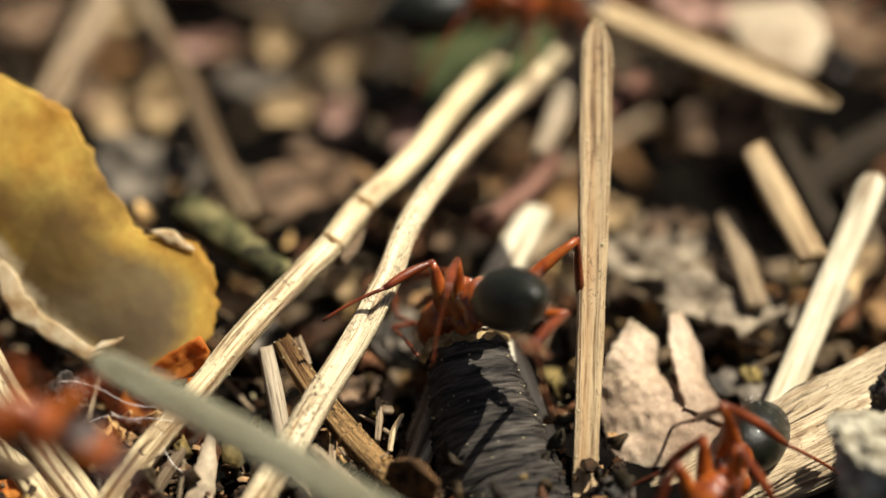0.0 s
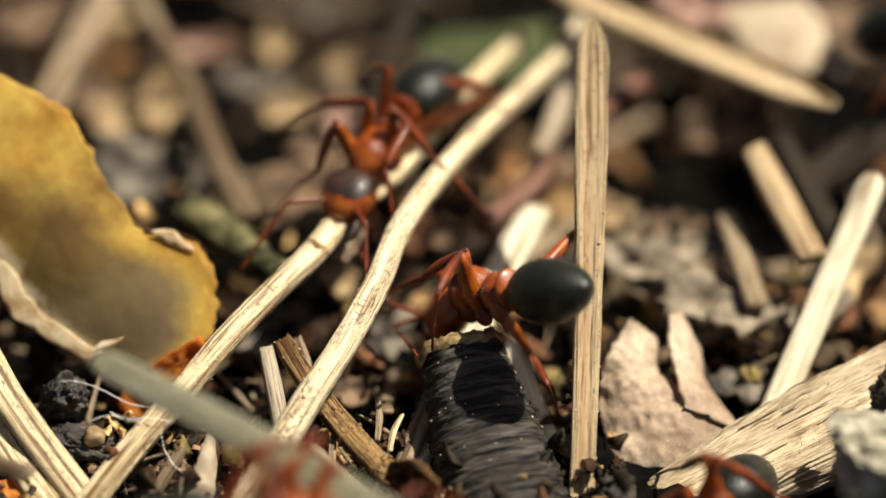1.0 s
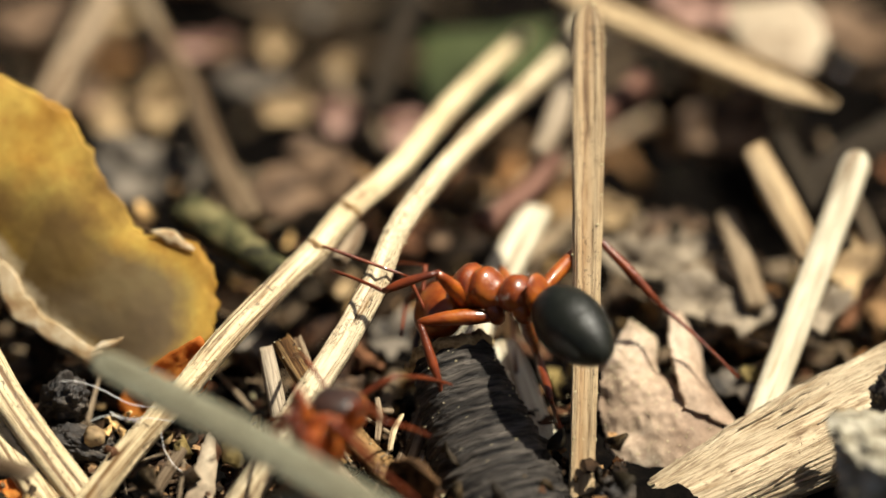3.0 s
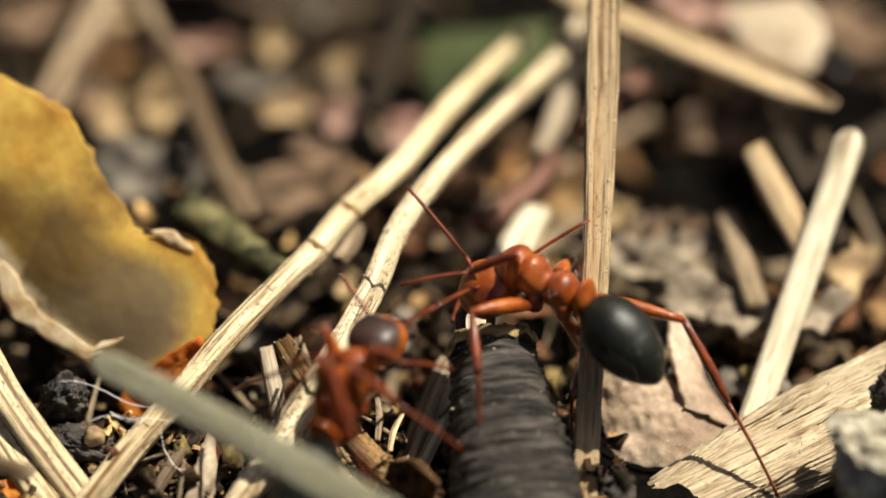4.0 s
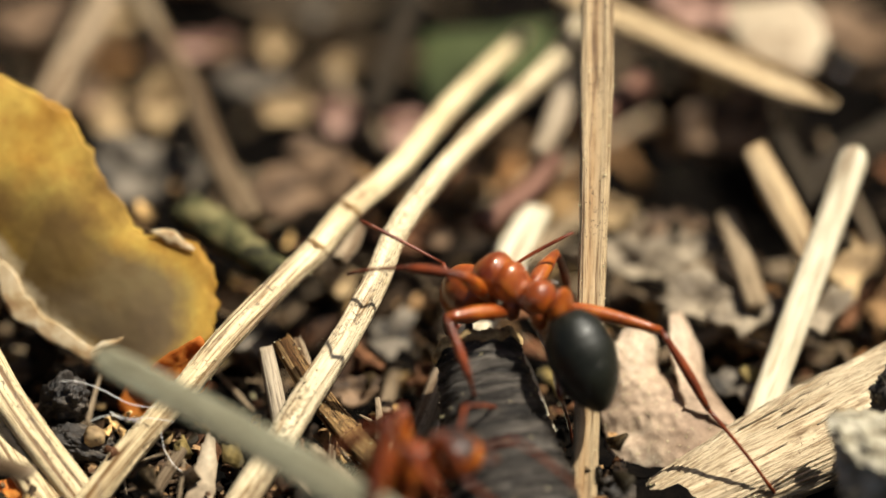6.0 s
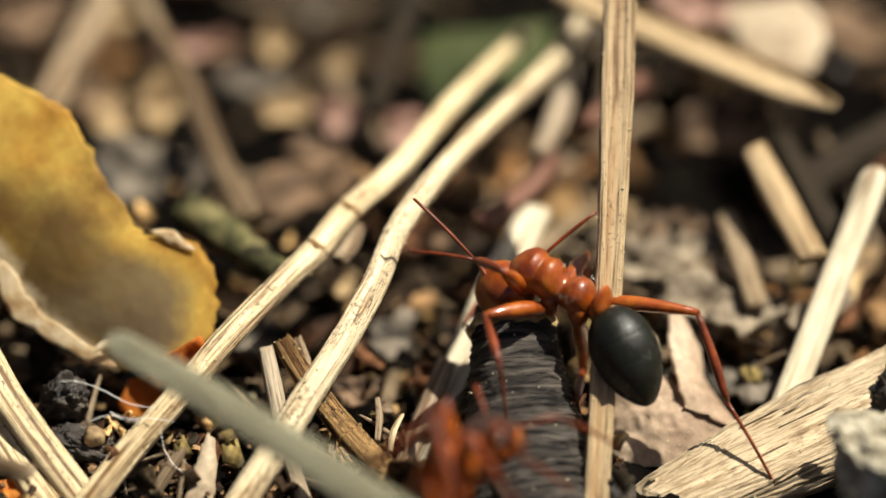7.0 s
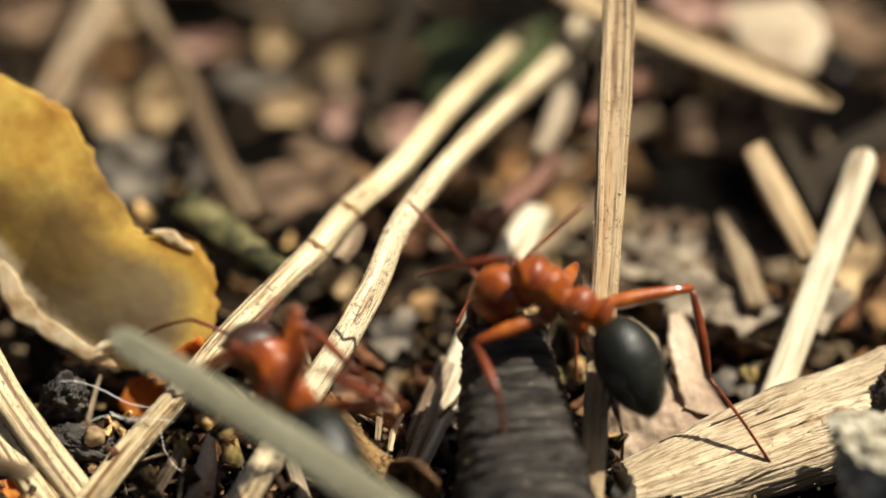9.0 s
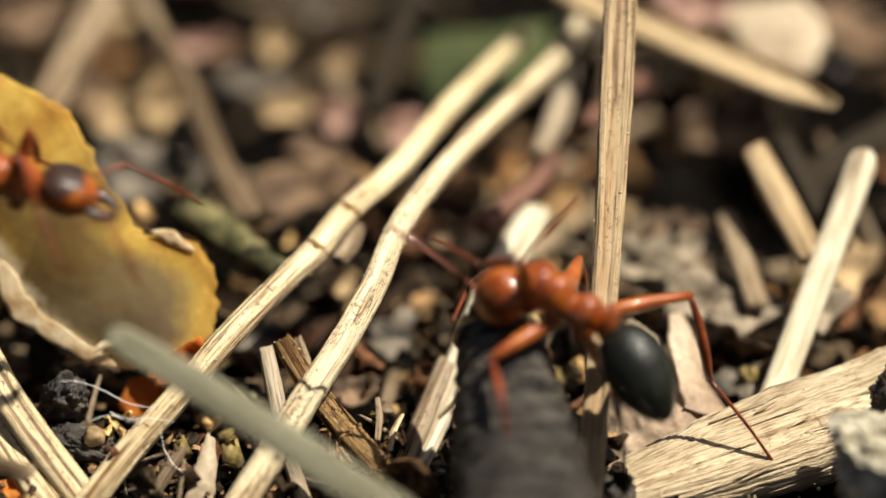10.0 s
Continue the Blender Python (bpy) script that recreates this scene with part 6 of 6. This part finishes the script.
    drag_feelers[-1] = [
        (0, (-1.35, -4.11, 0.46), (-0.78, -5.83, 1.02)),
        (1.7, (-1.38, -3.85, 0.26), (-0.79, -5.56, 0.82)),
        (2.7, (-0.94, -3.94, 2.16), (-2.13, -2.75, 1.28)),
        (3.8, (1.70, -5.61, 3.37), (3.29, -5.05, 4.23)),
        (5, (1.08, -6.08, 3.48), (2.78, -5.65, 4.14)),
        (7.5, (2.44, -4.63, 2.86), (3.84, -3.92, 3.92)),
        (9, (1.80, -6.83, 4.32), (3.17, -6.11, 5.38)),
        (10, (1.79, -7.51, 4.87), (3.06, -6.72, 6.01)),
    ]
    labour(dragging_ant, drag_body, drag_legs, drag_feelers)
    run(helper_ant, [(0.0, (-10.52, -14.93, 5.82), -20, 0, 0), (0.1, (-9.45, -14.29, 5.0), -20, 0, 0), (0.2, (-8.17, -13.7, 4.11), -18, 0, 0), (0.3, (-6.63, -13.97, 3.73), -10, 0, 0), (0.4, (-5.21, -14.15, 3.49), -5, 0, 0), (0.6, (-4.65, -14.31, 3.27), -5, 0, 0),
                     (0.9, (-4.17, -14.62, 2.85), -10, 0, 0), (1.3, (-3.07, -15.34, 1.85), 20, 0, 0), (1.8, (-2.53, -14.96, 1.53), 60, 0, 0), (2.1, (-2.96, -13.77, 1.46), 68, 0, 0), (2.5, (-3.04, -13.10, 1.54), 70, 0, 0), (2.7, (-3.20, -12.25, 1.85), 72, 0, 0),
                     (3.4, (-3.15, -10.65, 1.87), 72, 20, 0), (3.8, (-2.94, -10.42, 2.19), 70, 20, 0), (4.0, (-2.52, -10.06, 2.66), 66, 20, 0), (4.3, (-3.15, -10.1, 2.6), 68, 20, 0), (4.6, (-3.51, -10.27, 2.37), 72, 20, 0), (4.8, (-5.52, -11.45, 2.10), 80, 0, 0), (5.0, (-6.78, -11.66, 1.82), 70, 0, 0),
                     (5.3, (-5.50, -11.93, 2.30), 40, 0, 0), (5.5, (-4.37, -12.52, 2.33), 38, 0, 0), (5.7, (-1.99, -13.12, 2.36), 35, 0, 0), (6.3, (-0.61, -13.04, 2.47), 50, 0, 0), (6.8, (0.15, -12.92, 2.64), 56, 0, 0), (7.1, (0.08, -13.04, 2.47), 58, 0, 0), (7.3, (-1.31, -12.36, 2.55), 90, 0, 0), (7.4, (-1.93, -10.67, 3.18), 95, 0, 0),
                     (7.5, (-2.33, -9.82, 3.50), 95, 5, 0), (7.6, (-2.77, -8.68, 3.70), 100, 8, 0), (7.8, (-3.79, -5.25, 3.83), 92, 16, 0), (8.0, (-4.11, -2.76, 3.69), 84, 22, 0), (8.1, (-3.32, -0.27, 3.88), 66, 10, 0), (8.2, (-1.40, 1.20, 4.21), 56, 0, 0), (8.4, (0.24, 3.37, 4.64), 50, 0, 0), (8.5, (1.22, 4.10, 4.79), 46, 0, 0), (8.7, (1.94, 6.90, 4.40), 46, 0, 0), (8.9, (3.35, 9.03, 4.77), 46, 0, 0), (9.4, (6.60, 14.31, 6.09), 46, 0, 0)])
    run(descending_ant, [(0.0, (2.16, 5.92, 3.89), 0, 0, 0), (0.1, (3.46, 5.90, 3.87), -25, -5, 0), (0.4, (3.30, 5.21, 3.77), -45, -10, 0), (0.5, (1.85, 4.63, 2.97), -88, -5, 0), (0.7, (1.43, 3.52, 2.81), -90, -5, 0),
                          (0.8, (-0.84, 1.65, 3.63), -112, -5, 0), (1.0, (-1.55, 0.03, 3.45), -117, -8, 0), (1.1, (-2.06, -0.32, 3.48), -122, -8, 0), (1.3, (-4.62, -2.39, 4.19), -148, -5, 0), (1.4, (-6.41, -4.74, 4.71), -132, -5, 0), (1.5, (-7.34, -6.22, 5.56), -136, -5, 0), (1.6, (-9.54, -6.86, 5.87), -165, 0, 0), (1.8, (-14.64, -7.11, 5.53), -170, 0, 0), (2.2, (-21.00, -7.36, 5.19), -180, 0, 0)])
    run(crossing_ant, [(0.0, (14.99, 7.49, 5.21), 190, 0, 0), (0.2, (10.58, 5.16, 4.54), 215, -5, 0), (0.3, (8.55, 3.92, 4.55), 268, -15, 0), (0.4, (8.78, 4.14, 4.85), 290, -10, 0), (0.6, (11.31, 4.38, 4.33), 350, 0, 0), (0.8, (12.67, 4.29, 4.21), 350, 0, 0), (1.2, (17.03, 5.04, 3.53), 350, 0, 0)])
    run(corner_ant, [(0.0, (7.00, -10.00, -0.15), 247, 0, 0), (0.1, (6.96, -10.03, -0.20), 247, 0, 0), (0.2, (6.65, -10.83, -0.45), 247, 0, 0), (0.3, (6.38, -11.47, -0.48), 245, 0, 0), (1.2, (6.53, -11.52, -0.54), 245, 0, 0), (1.5, (6.48, -12.87, -0.71), 250, 0, 0), (2.0, (6.39, -15.73, -1.23), 260, 0, 0)])
    run(late_ant, [(8.2, (-1.0, -17.5, -0.6), 120, 0, 0), (8.45, (-1.16, -14.42, 0.56), 120, 0, 0), (8.52, (-2.01, -12.34, 1.74), 110, 0, 0), (8.6, (-3.11, -10.27, 2.88), 95, 5, 0), (8.8, (-3.22, -10.27, 2.88), 94, 5, 0), (8.9, (-3.69, -9.99, 2.93), 96, 5, 0), (9.0, (-4.01, -9.67, 2.86), 115, 0, 0), (9.1, (-5.68, -8.12, 3.28), 118, 0, 0), (9.2, (-6.73, -7.80, 2.87), 122, 5, 0), (9.4, (-6.83, -7.80, 2.87), 125, 5, 0), (9.5, (-7.60, -8.06, 2.85), 160, 0, 0), (9.6, (-9.79, -8.39, 2.74), 178, 0, 0), (9.8, (-10.43, -8.46, 2.65), 180, 0, 0), (9.9, (-13.98, -8.96, 2.13), 190, 0, 0), (10, (-17.10, -9.37, 1.56), 195, 0, 0)])
    run(leaf_ant, [(9.3, (-21.45, -6.36, 6.56), 0, 0, 0), (9.8, (-15.23, -6.23, 6.73), 0, 0, 0), (9.9, (-13.10, -6.21, 6.77), -4, 0, 0), (10, (-11.48, -6.26, 6.70), -8, 0, 0)])


motions()
